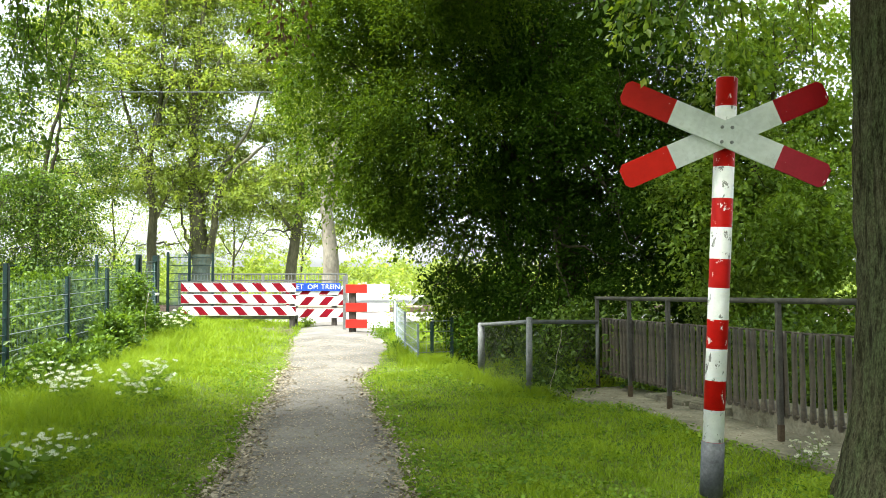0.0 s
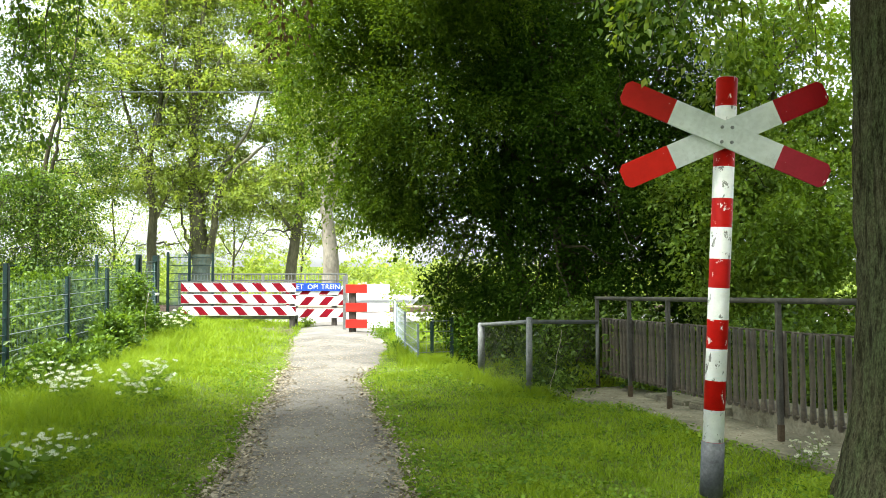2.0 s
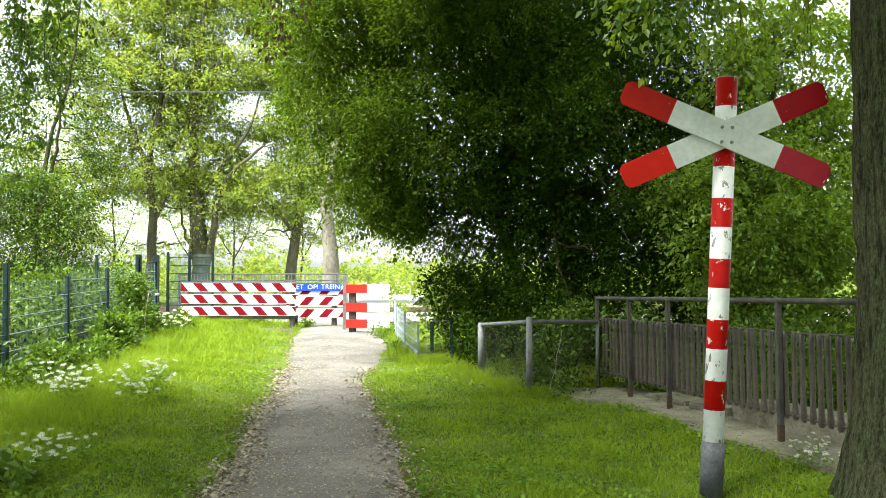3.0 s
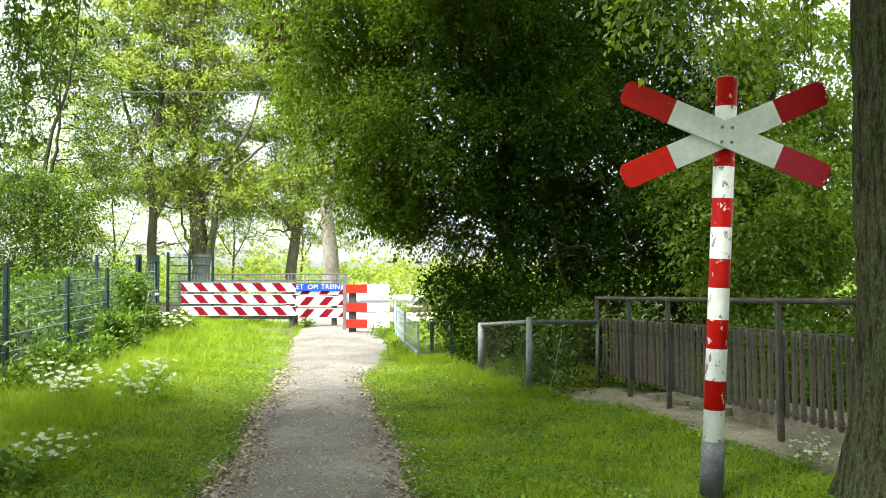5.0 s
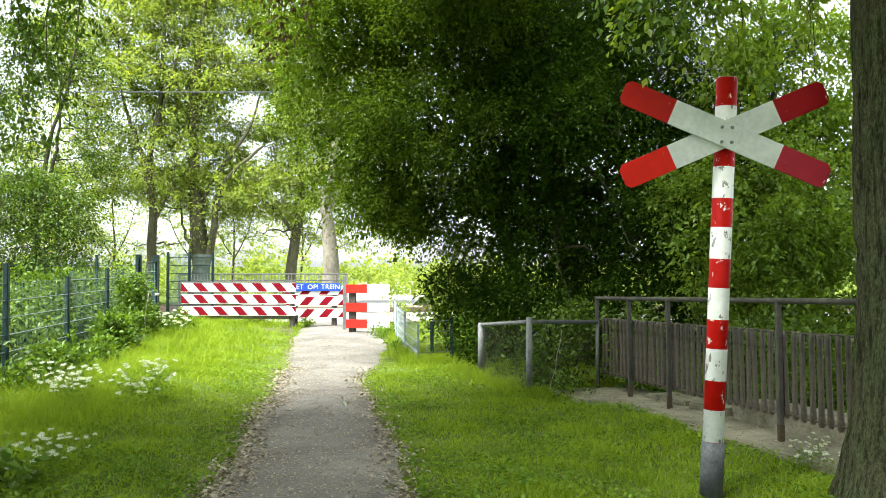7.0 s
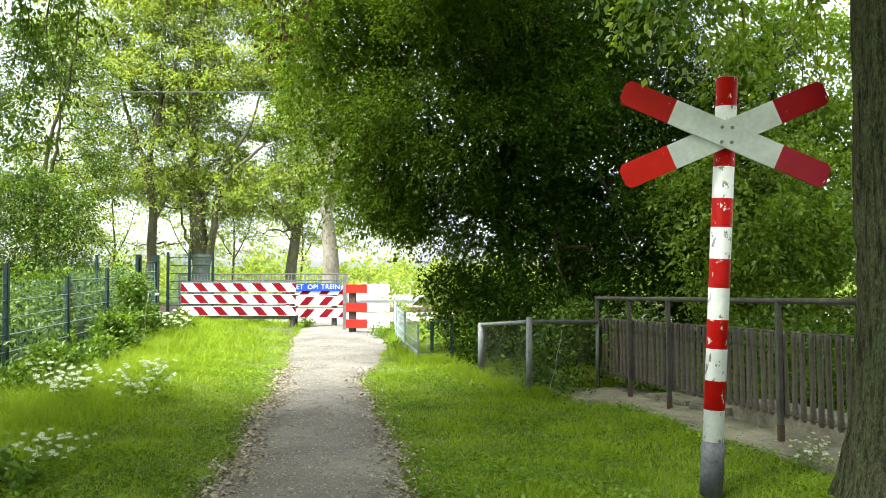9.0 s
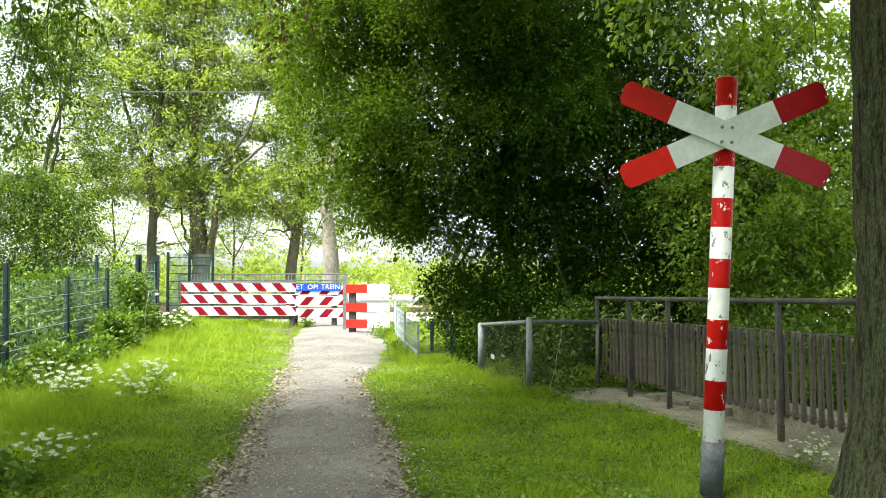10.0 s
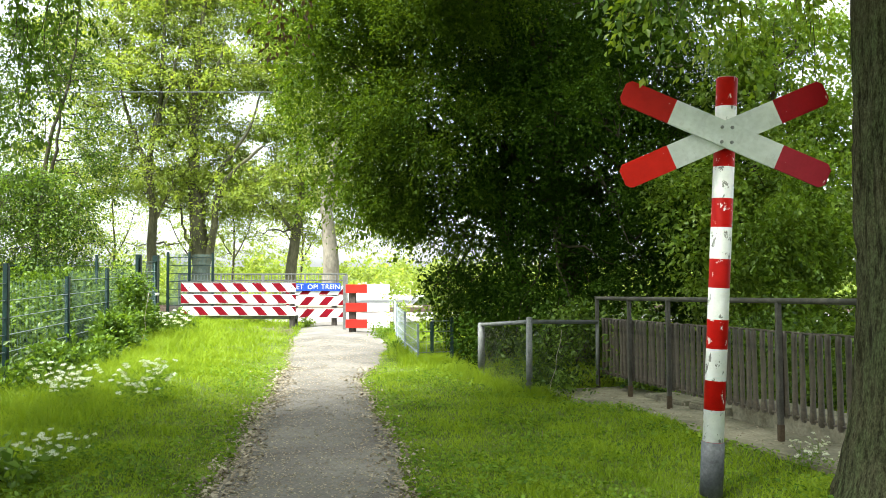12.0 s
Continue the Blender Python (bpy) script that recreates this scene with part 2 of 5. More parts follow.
def tubes(paths, sides=6):
    """Tubes along polylines: each path is (points, radii). Returns vertices and quads."""
    vs, fs, o = [], [], 0
    ang = np.arange(sides) * 2 * np.pi / sides
    for pts, rad in paths:
        p = np.asarray(pts, float)
        r = np.broadcast_to(np.asarray(rad, float), (len(p),))
        tang = np.gradient(p, axis=0)
        tang /= np.linalg.norm(tang, axis=1, keepdims=True) + 1e-9
        ref = np.array((0.0, 0.0, 1.0)) if abs(tang[0, 2]) < 0.9 else np.array((0.0, 1.0, 0.0))
        u = np.cross(tang, ref)
        u /= np.linalg.norm(u, axis=1, keepdims=True) + 1e-9
        w = np.cross(tang, u)
        ring = p[:, None] + r[:, None, None] * (np.cos(ang)[None, :, None] * u[:, None] + np.sin(ang)[None, :, None] * w[:, None])
        vs.append(ring.reshape(-1, 3))
        k = np.arange(len(p) - 1)[:, None] * sides
        j = np.arange(sides)[None]
        j2 = (j + 1) % sides
        fs.append(np.stack((k + j, k + j2, k + sides + j2, k + sides + j), -1).reshape(-1, 4) + o)
        if sides == 4 or sides == 6 or sides == 8 or sides == 12:
            for first in (0, (len(p) - 1) * sides):
                ids = np.arange(sides) + first + o
                fs.append(np.array([[ids[0], ids[i], ids[i + 1], ids[(i + 2) % sides]] for i in range(1, sides - 1, 2)]))
        o += len(p) * sides
    return np.concatenate(vs), np.concatenate(fs)


def unit(v):
    return v / (np.linalg.norm(v, axis=-1, keepdims=True) + 1e-9)


def leaves(points, ways, size, width=0.55, flat=0.5, spread=0.35):
    """Folded leaves with their stalk at points, pointing along ways: four vertices and two triangles each."""
    n = len(points)
    ways = unit(ways + rng.normal(0, spread, (n, 3)))
    up = unit(np.array((0, 0, 1.0)) * flat + rng.normal(0, 0.6, (n, 3)))
    side = unit(np.cross(ways, up))
    nrm = np.cross(side, ways)
    ln = (size * rng.uniform(0.6, 1.3, n))[:, None]
    wd = ln * width * rng.uniform(0.8, 1.2, n)[:, None]
    mid = points + ways * ln * 0.45 + nrm * wd * 0.16
    v = np.stack((points, mid - side * wd / 2, points + ways * ln - nrm * ln * 0.12, mid + side * wd / 2), 1)
    i = np.arange(n)[:, None] * 4
    f = np.concatenate((i + (0, 1, 2), i + (0, 2, 3)))
    return v.reshape(-1, 3), f


def sprays(centres, outward, per, length, size, droop=0.25, width=0.55, flat=0.5):
    """Twigs full of leaves: per leaves along a twig at each centre."""
    n = len(centres)
    way = unit(outward + rng.normal(0, 0.45, (n, 3)) - (0, 0, droop))
    t = rng.uniform(-0.35, 1, (n, per))
    sidew = unit(rng.normal(0, 1, (n, per, 3)))
    pts = centres[:, None] + way[:, None] * (t * length)[..., None] + sidew * (length * 0.16)
    pts[..., 2] -= (np.clip(t, 0, 1) ** 2) * length * droop
    lw = way[:, None] * 0.7 + sidew * 0.8 - np.array((0, 0, 0.25))
    return leaves(pts.reshape(-1, 3), unit(lw).reshape(-1, 3), size, width, flat)


def in_blobs(blobs, count, shell=0.55, ragged=1.0, lobes=11, tuft=(0.28, 0.5)):
    """Points in rounded masses (x, y, z, radius across, radius up): each breaks into smaller lobes, with ragged gaps between."""
    subs = []
    for b in blobs:
        d = unit(rng.normal(0, 1, (lobes, 3)) + (0, -0.15, 0.15))
        k = rng.uniform(*tuft, lobes)
        for q, w in zip(d, k):
            subs.append((*(np.array(b[:3]) + q * (1.12 - w) * np.array((b[3], b[3], b[4]))), b[3] * w, b[4] * w * 0.85))
        subs.append((b[0], b[1], b[2], b[3] * 0.62, b[4] * 0.62))
    vol = np.array([b[3] * b[4] for b in subs])
    pts, outs = [], []
    for b, k in zip(subs, rng.multinomial(count, vol / vol.sum())):
        d = unit(rng.normal(0, 1, (k, 3)) + (0, 0, 0.35))
        r = (shell + (1 - shell) * rng.random(k)) ** 0.7 * rng.uniform(0.9, 1.15, k)
        pts.append(d * r[:, None] * (b[3], b[3], b[4]) + b[:3])
        outs.append(d)
    p, o = np.concatenate(pts), np.concatenate(outs)
    gaps = np.sin(p[:, 0] * 2.3 + 1.1 * np.sin(p[:, 2] * 1.7)) * np.sin(p[:, 1] * 1.9 + p[:, 2] * 1.3) * np.sin(p[:, 2] * 2.1 + p[:, 0])
    keep = rng.random(len(p)) < np.clip(0.95 + 1.1 * ragged * gaps, 0.1, 1)
    return p[keep], o[keep]


def bent(a, b, n=7, wobble=0.06, sag=0.0):
    """A crooked line from a to b."""
    a, b = np.asarray(a, float), np.asarray(b, float)
    t = np.linspace(0, 1, n)[:, None]
    p = a + (b - a) * t
    size = np.linalg.norm(b - a)
    w = rng.normal(0, wobble * size * 0.35, (n, 3))
    w[0] = w[-1] = 0
    p += w
    p[:, 2] += sag * size * 4 * (t * (1 - t))[:, 0]
    return p


def tree(name, foot, top, radius, blobs, count, per, length, size, leaf, bark, label, crown_label, limbs=1, droop=0.25, shell=0.5, flat=0.5, category="tree", ragged=1.0, inner=0, branch=0.45, lobes=11, twigs=6, tuft=(0.28, 0.5)):
    """A tapered trunk, limbs into each mass of the crown, twigs, and a crown of leaf sprays."""
    foot, top = np.asarray(foot, float), np.asarray(top, float)
    ob = thing(name, pose(*foot), label, category)
    line = bent(foot, top, 10, 0.018)
    rad = radius * np.linspace(1, 0.35, 10)
    rad[0] *= 1.35
    v, f = tubes([(line - foot, rad)], 12)
    add_part("trunk", raw_mesh("trunk", v, f, bark, True), ob)
    for b in blobs:
        if b[2] < 1.0:
            continue
        for _ in range(limbs):
            k = rng.integers(4, 9)
            tip = np.array(b[:3]) + rng.normal(0, 0.3, 3) * b[3]
            lp = bent(line[k], tip, 8, 0.10, 0.05)
            woods = [(lp - foot, rad[k] * branch * np.linspace(1, 0.25, 8))]
            for j in range(twigs):
                s = lp[rng.integers(3, 8)]
                e = np.array(b[:3]) + unit(rng.normal(0, 1, 3)) * np.array((b[3], b[3], b[4])) * 0.9
                woods.append((bent(s, e, 6, 0.12, 0.03) - foot, rad[k] * branch * 0.32 * np.linspace(1, 0.25, 6)))
            v, f = tubes(woods, 6)
            add_part("limb", raw_mesh("limb", v, f, bark, True), ob)
    p, o = in_blobs(blobs, count, shell, ragged, lobes, tuft)
    v, f = sprays(p - foot, o, per, length, size, droop, flat=flat)
    if inner:
        p, o = in_blobs([(b[0], b[1] + 0.25, b[2], b[3] * 0.8, b[4] * 0.8) for b in blobs], inner, 0.0, 0.5)
        v2, f2 = sprays(p - foot, o, 12, length, size * 1.7, droop, 0.7, 0.3)
        f = np.concatenate((f, f2 + len(v)))
        v = np.concatenate((v, v2))
    add_part("crown", raw_mesh("crown", v, f, leaf), ob, crown_label)
    return ob


# ---- ground ----
PATH_Y = (-60, 0, 5.4, 6.8, 8.9, 10.6, 11.7, 13.1, 14.9, 17.2, 19.4, 21.5, 60)
PATH_L = (-1.2, -1.25, -1.43, -1.61, -1.82, -2.0, -2.12, -2.32, -2.6, -2.95, -3.2, -3.3, -3.4)
PATH_R = (0.1, 0.0, -0.17, -0.37, -0.69, -1.03, -1.02, -0.99, -1.0, -1.15, -1.5, -1.6, -1.7)


def path_edges(y):
    def wob(q):
        return 0.035 * np.sin(q * 2.1) + 0.018 * np.sin(q * 7.7 + 1) + 0.012 * np.sin(q * 19 + 2)

    return np.interp(y, PATH_Y, PATH_L) + wob(y), np.interp(y, PATH_Y, PATH_R) + wob(y * 1.07 + 5)


def height(x, y):
    """The lie of the land: nearly level, with low humps off the path."""
    l, r = path_edges(np.asarray(y, float))
    off = np.clip(np.maximum(l - x, x - r), 0, 1.0)
    h = off * 0.05 + off * 0.025 * (np.sin(x * 1.7 + y * 0.6) + np.sin(x * 3.9 - y * 2.3) * 0.5)
    side = (x - 1.40) * 0.959 + (y - 10.14) * 0.282
    h = h * (1 - np.exp(-((x - 1.66) ** 2 + (y - 5.4) ** 2) / 0.5))
    dip = np.clip((side + 1.2) / 1.2, 0, 1) * np.clip((y - 8.5) / 1.2, 0, 1) * np.clip((12 - y) / 1, 0, 1)
    return h * np.clip((24 - y) / 4, 0, 1) * (1 - dip) - 0.12 * dip - 0.3 * np.clip(side / 0.12, 0, 1) * np.clip((y - 3) / 1, 0, 1) * np.clip((10.4 - y) / 0.3, 0, 1) * np.clip((1.5 - side) / 0.3, 0, 1)


def ground():
    gx = np.unique(np.concatenate((np.linspace(-600, -40, 12), np.linspace(-40, -8, 20), np.arange(-8, 8.01, 0.16), np.linspace(8, 40, 20), np.linspace(40, 600, 12))))
    gy = np.unique(np.concatenate((np.linspace(-300, -10, 8), np.linspace(-10, 3, 20), np.arange(3, 24, 0.16), np.linspace(24, 60, 20), np.linspace(60, 900, 12))))
    X, Y = np.meshgrid(gx, gy)
    v = np.stack((X, Y, height(X, Y) - 0.01), -1).reshape(-1, 3)
    nx, ny = len(gx), len(gy)
    i = (np.arange(ny - 1)[:, None] * nx + np.arange(nx - 1)).ravel()
    tagged(new("ground", raw_mesh("ground", v, np.stack((i, i + 1, i + nx + 1, i + nx), -1), "earth", True)), "green grassy earth with bare patches", "ground", kind="structure")
    y = np.arange(-8, 24, 0.07)
    l, r = path_edges(y)
    u = np.linspace(0, 1, 14)
    X = l[:, None] + (r - l)[:, None] * u
    Y = np.repeat(y[:, None], 14, 1)
    Z = -0.004 + 0.034 * (1 - (2 * u - 1) ** 2)[None] + 0.004 * np.sin(X * 9 + Y * 7)
    v = np.stack((X, Y, Z), -1).reshape(-1, 3)
    i = (np.arange(len(y) - 1)[:, None] * 14 + np.arange(13)).ravel()
    tagged(new("path", raw_mesh("path", v, np.stack((i, i + 1, i + 15, i + 14), -1), "path", True)), "grey gravel footpath strewn with dry petals", "path", kind="structure")


ground()


def on_deck(x, y):
    """Where the concrete deck lies beside the railing."""
    s = (x - 1.40) * 0.282 - (y - 10.14) * 0.959
    q = (x - 1.40) * 0.959 + (y - 10.14) * 0.282
    return (s > -0.3) & (s < 9) & (q > -0.12) & (q < 1.6)


def grass():
    def blades(x, y, lng, wide):
        n = len(x)
        p = np.stack((x, y, height(x, y) - 0.01), -1)
        a = rng.uniform(0, 2 * np.pi, n)
        lean = np.stack((np.cos(a), np.sin(a), np.zeros(n)), -1) * rng.uniform(0.2, 1.5, n)[:, None]
        b = rng.uniform(0, 2 * np.pi, n)
        side = np.stack((np.cos(b), np.sin(b), np.zeros(n)), -1) * (wide / 2)[:, None]
        m = p + (lean * 0.35 + (0, 0, 0.6)) * lng[:, None]
        t = p + (lean + (0, 0, 0.95)) * lng[:, None]
        v = np.stack((p - side, p + side, m + side * 0.8, m - side * 0.8, t), 1)
        i = np.arange(n)[:, None] * 5
        f = np.concatenate((i + (0, 1, 2), i + (0, 2, 3), i + (3, 2, 4)))
        return v.reshape(-1, 3), f

    def lawn(name, n, y0, y1, label):
        y = y0 + (y1 - y0) * rng.random(n) ** 1.35
        half = 0.56 * y + 0.8
        x = rng.uniform(-1, 1, n) * half
        l, r = path_edges(y)
        off = np.maximum(l - x, x - r)
        patch = np.sin(x * 2.9 + 1.5 * np.sin(y * 1.3)) * np.sin(y * 2.3 + x) + 0.6 * np.sin(x * 7.1 + y * 5)
        thin = np.clip(0.62 + 0.42 * patch + np.clip(off, 0, 0.5) * 0.7, 0.08, 1)
        ragged = off + 0.06 * np.sin(y * 11 + x * 7)
        keep = (ragged > -0.26 * rng.random(n) ** 2.4) & (rng.random(n) < thin) & ~on_deck(x, y) & (x > -6.6) & (x < 6)
        x, y, off = x[keep], y[keep], off[keep]
        tall = np.clip(0.4 + off * 0.55, 0.4, 1.0)
        meadow = np.clip((-x - 2.6 - 0.0 * y) / 1.8, 0, 1)
        tuft = 0.5 + 0.5 * np.sin(x * 5.3 + 2 * np.sin(y * 3.1)) * np.sin(y * 4.7 + x * 2)
        lng = (0.022 + 0.028 * rng.random(len(x)) + 0.06 * tuft ** 3) * tall + meadow * (0.03 + 0.11 * rng.random(len(x)))
        lng *= 1 - 0.6 * np.exp(-((x - 1.66) ** 2 + (y - 5.3) ** 2) / 0.06)
        lng *= 1 - 0.75 * np.exp(-((x - 1.5) ** 2 + (y - 9.3) ** 2) / 0.15)
        wide = 0.005 + 0.0003 * y
        v, f = blades(x, y, lng, wide)
        tagged(new(name, raw_mesh(name, v, f, "grass")), label, "grass", kind="stuff")

    def tufts(name, knots, n, out, tall, label, mat="grass"):
        k = np.asarray(knots, float)
        u = rng.random(n) * (len(k) - 1)
        i = u.astype(int)
        x, y = (k[i] + (k[i + 1] - k[i]) * (u - i)[:, None]).T
        x, y = x + rng.normal(0, out, n), y + rng.normal(0, out, n)
        clump = np.sin(x * 9 + y * 3) * np.sin(y * 7 - x * 4)
        keep = (rng.random(n) < 0.6 + 0.5 * clump) & ~on_deck(x, y)
        l, r = path_edges(y)
        keep &= np.maximum(l - x, x - r) > 0.12
        x, y, clump = x[keep], y[keep], clump[keep]
        v, f = blades(x, y, tall * (0.45 + 0.4 * rng.random(len(x)) + 0.3 * clump), 0.004 + 0.00022 * y)
        tagged(new(name, raw_mesh(name, v, f, mat)), label, "grass", kind="stuff")

    tufts("dry_grass", ((-5.7, 19.3), (-3.6, 19.2), (-2.2, 18.2), (-1.3, 17.6)), 6000, 0.35, 0.09, "straw-coloured dry grass before the barriers", "litter")
    tufts("fence_grass", ((-0.98, 17.6), (-0.62, 14.3), (-0.38, 12.4), (0.2, 11.9), (0.9, 9.8), (1.25, 9.6)), 9000, 0.13, 0.20, "long uncut grass at the foot of the low fences")
    tufts("verge_grass", ((-3.3, 7.6), (-4.0, 9.6), (-4.5, 12.0), (-4.9, 15.0), (-5.2, 18.2), (-5.9, 19.6), (-4.4, 19.9)), 17000, 0.3, 0.30, "long soft grass beside the green fence")
    lawn("grass", 180000, 4.2, 12.5, "fresh green uneven grass beside the path")
    lawn("far_grass", 150000, 11.0, 22.5, "bright green longer grass near the barriers")


grass()


def litter():
    """Dry petals and leaf scraps on the path and along its edges."""
    n = 15000
    y = 4.3 + 13 * rng.random(n) ** 1.5
    l, r = path_edges(y)
    u = rng.beta(0.62, 0.85, n) * 1.08 - 0.04
    x = l + (r - l) * u
    out = rng.random(n) < 0.05
    x = np.where(out, np.where(u > 0.5, r + rng.exponential(0.5, n), l - rng.exponential(0.25, n)), x)
    p = np.stack((x, y, np.where(out, height(x, y) + 0.035, 0.006 + 0.034 * (1 - (2 * np.clip(u, 0, 1) - 1) ** 2))), -1)
    a = rng.uniform(0, 2 * np.pi, n)
    w = np.stack((np.cos(a), np.sin(a), rng.normal(0, 0.12, n)), -1)
    v, f = leaves(p, w, 0.022, 0.7, 3.0, 0.1)
    tagged(new("petal_litter", raw_mesh("petal_litter", v, f, "litter")), "pale dry petals and leaf scraps on the path", "litter", kind="stuff")
    n = 3200
    y = 4.3 + 8 * rng.random(n) ** 1.4
    l, r = path_edges(y)
    x = np.where(rng.random(n) < 0.65, l + rng.normal(0.04, 0.10, n), r + rng.normal(-0.03, 0.09, n))
    p = np.stack((x, y, np.maximum(height(x, y), 0) + 0.022), -1)
    a = rng.uniform(0, 2 * np.pi, n)
    v, f = leaves(p, np.stack((np.cos(a), np.sin(a), rng.normal(0, 0.25, n)), -1), 0.042, 0.6, 2.0, 0.2)
    tagged(new("leaf_litter", raw_mesh("leaf_litter", v, f, "litter")), "dry brown leaves gathered along the path edges", "litter", kind="stuff")


litter()


def weeds():
    """Low clover and plantain leaves between the blades."""
    n = 70000
    y = 4.3 + 8 * rng.random(n) ** 1.4
    x = rng.uniform(-1, 1, n) * (0.56 * y + 0.6)
    l, r = path_edges(y)
    off = np.maximum(l - x, x - r)
    patch = np.sin(x * 3.7 + 1.7 * np.sin(y * 2.1)) * np.sin(y * 3.3 + x * 1.4)
    keep = (off > 0.03) & (rng.random(n) < 0.35 + 0.6 * patch) & ~on_deck(x, y)
    x, y = x[keep], y[keep]
    p = np.stack((x, y, height(x, y) + rng.uniform(0.0, 0.05, len(x))), -1)
    a = rng.uniform(0, 2 * np.pi, len(x))
    v, f = leaves(p, np.stack((np.cos(a), np.sin(a), rng.uniform(0, 0.5, len(x))), -1), 0.036, 0.75, 1.5, 0.2)
    tagged(new("lawn_weeds", raw_mesh("lawn_weeds", v, f, "herb")), "low clover and broad weeds in the grass", "weeds", kind="stuff")


weeds()


def deck_litter():
    """Leaf scraps and dirt on the concrete."""
    n = 500
    u, w = rng.uniform(-0.1, 6, n), rng.beta(0.8, 1.2, n) * 0.95
    p = np.stack((1.40 + u * 0.282 + w * 0.959, 10.14 - u * 0.959 + w * 0.282, -0.008 + 0.0297 * u), -1)
    a = rng.uniform(0, 2 * np.pi, n)
    v, f = leaves(p, np.stack((np.cos(a), np.sin(a), rng.normal(0, 0.1, n)), -1), 0.03, 0.6, 3.0, 0.1)
    tagged(new("deck_litter", raw_mesh("deck_litter", v, f, "litter")), "dry leaf scraps on the concrete deck", "litter", kind="stuff")


deck_litter()

# ---- the railway across the way ----


def railway():
    w, nx, k = 5.2, 160, 10
    X, U = np.meshgrid(np.linspace(-40, 40, nx), np.linspace(-1, 1, k))
    Z = 0.16 - 0.14 * np.abs(U) ** 3 + rng.normal(0, 0.012, X.shape)
    v = np.stack((X, 24.6 + U * w / 2, Z), -1).reshape(-1, 3)
    i = (np.arange(k - 1)[:, None] * nx + np.arange(nx - 1)).ravel()
    tagged(new("track_bed", raw_mesh("track_bed", v, np.stack((i, i + 1, i + nx + 1, i + nx), -1), "ballast")), "pale stone ballast of the railway line", "track bed", kind="structure")
    track = thing("railway_track", pose(0, 24.6, 0.17), "rusty steel rails crossing the footpath", "track")
    for s in (-0.7175, 0.7175):
        bm = box_bm(80, 0.07, 0.14, 0.012, (0, s, 0.06))
        add_part("rail", bm_mesh("rail", bm, "rail_steel"), track)
    slab = bm_mesh("crossing_slab", box_bm(1.2, 1.3, 0.1, 0.012), "concrete")
    for j in range(3):
        add_part("crossing_slab", slab, track, at=pose(-3.6 + j * 1.22, 0, 0.07))
    line = thing("overhead_line", pose(0, 24.3, 0), "thin grey railway wires hung between steel masts", "wires")
    mast = bm_mesh("mast", box_bm(0.2, 0.9, 7.6, 0.02, (0, 0, 3.75)), "galv")
    for x in (-40, 30):
        add_part("mast", mast, line, "grey steel mast", pose(x, 0, 0))
    for z, y in ((7.05, -0.3), (6.38, 0.3), (6.28, -0.1), (5.45, 0.3)):
        x = np.linspace(-40, 30, 30)
        v, f = tubes([(np.stack((x, np.full(30, y), z + 0.00006 * x ** 2), -1), 0.0055)], 6)
        add_part("wire", raw_mesh("wire", v, f, "sleeve"), line)
    X, Y = np.meshgrid(np.linspace(0, 1, 8), np.linspace(27.1, 80, 30))
    v = np.stack((-7.5 + 0.02 * (Y - 27) + X * 6.3, Y, 0.02 + 0.01 * np.sin(Y * 3 + X * 5)), -1).reshape(-1, 3)
    i = (np.arange(29)[:, None] * 8 + np.arange(7)).ravel()
    tagged(new("road", raw_mesh("road", v, np.stack((i, i + 1, i + 9, i + 8), -1), "pale_paving", True)), "pale sunlit paved way beyond the track", "road", kind="structure")


railway()

# ---- Saint Andrew's cross on its striped post ----


def cylinder_bm(r, h, seg=40, rings=2, cap=0.006):
    bm = bmesh.new()
    bmesh.ops.create_cone(bm, cap_ends=True, segments=seg, radius1=r, radius2=r, depth=h)
    bmesh.ops.translate(bm, vec=(0, 0, h / 2), verts=bm.verts)
    rim = [e for e in bm.edges if abs(e.verts[0].co.z - e.verts[1].co.z) < 1e-5]
    bmesh.ops.bevel(bm, geom=rim, offset=cap, segments=2, affect="EDGES")
    return bm


def crossing_sign():
    ob = thing("crossing_sign", pose(1.69, 5.51, 0.0, 0, 2.55, 0), "red and white railway crossing cross on a leaning striped post", "sign")
    add_part("post", bm_mesh("post", cylinder_bm(0.0655, 2.645), "post", True), ob, "round post in worn red and white bands")
    add_part("sleeve", bm_mesh("sleeve", cylinder_bm(0.0715, 0.346), "sleeve", True), ob, "dull grey steel sleeve")
    cz = 2.268
    for name, ang, y, paint in (("cross_board", 23.1, -0.103, "ends_front"), ("cross_board", -23.2, -0.083, "ends_back")):
        bm = box_bm(1.385, 0.016, 0.159, 0)
        ends = [e for e in bm.edges if abs(e.verts[0].co.x - e.verts[1].co.x) < 1e-5 and abs(e.verts[0].co.z - e.verts[1].co.z) < 1e-5]
        bmesh.ops.bevel(bm, geom=ends, offset=0.03, segments=1, affect="EDGES")
        rim = [e for e in bm.edges if e.calc_face_angle(0) > 0.5]
        bmesh.ops.bevel(bm, geom=rim, offset=0.003, segments=2, affect="EDGES")
        add_part(name, bm_mesh(name, bm, paint), ob, "white painted board with red ends", pose(-0.031, y, cz, 0, ang - 2.55, 0))
    bolt = bm_mesh("bolt", cylinder_bm(0.011, 0.012, 8, cap=0.002), "bolt")
    for bx in (-0.055, 0.008):
        for bz in (-0.05, 0.042):
            add_part("bolt", bolt, ob, "", pose(bx, -0.111, cz + bz, 90, 0, 0))
    clamp = bm_mesh("clamp", box_bm(0.13, 0.03, 0.05, 0.004), "galv")
    for bz in (-0.05, 0.042):
        add_part("clamp", clamp, ob, "", pose(0, -0.06, cz + bz))


crossing_sign()

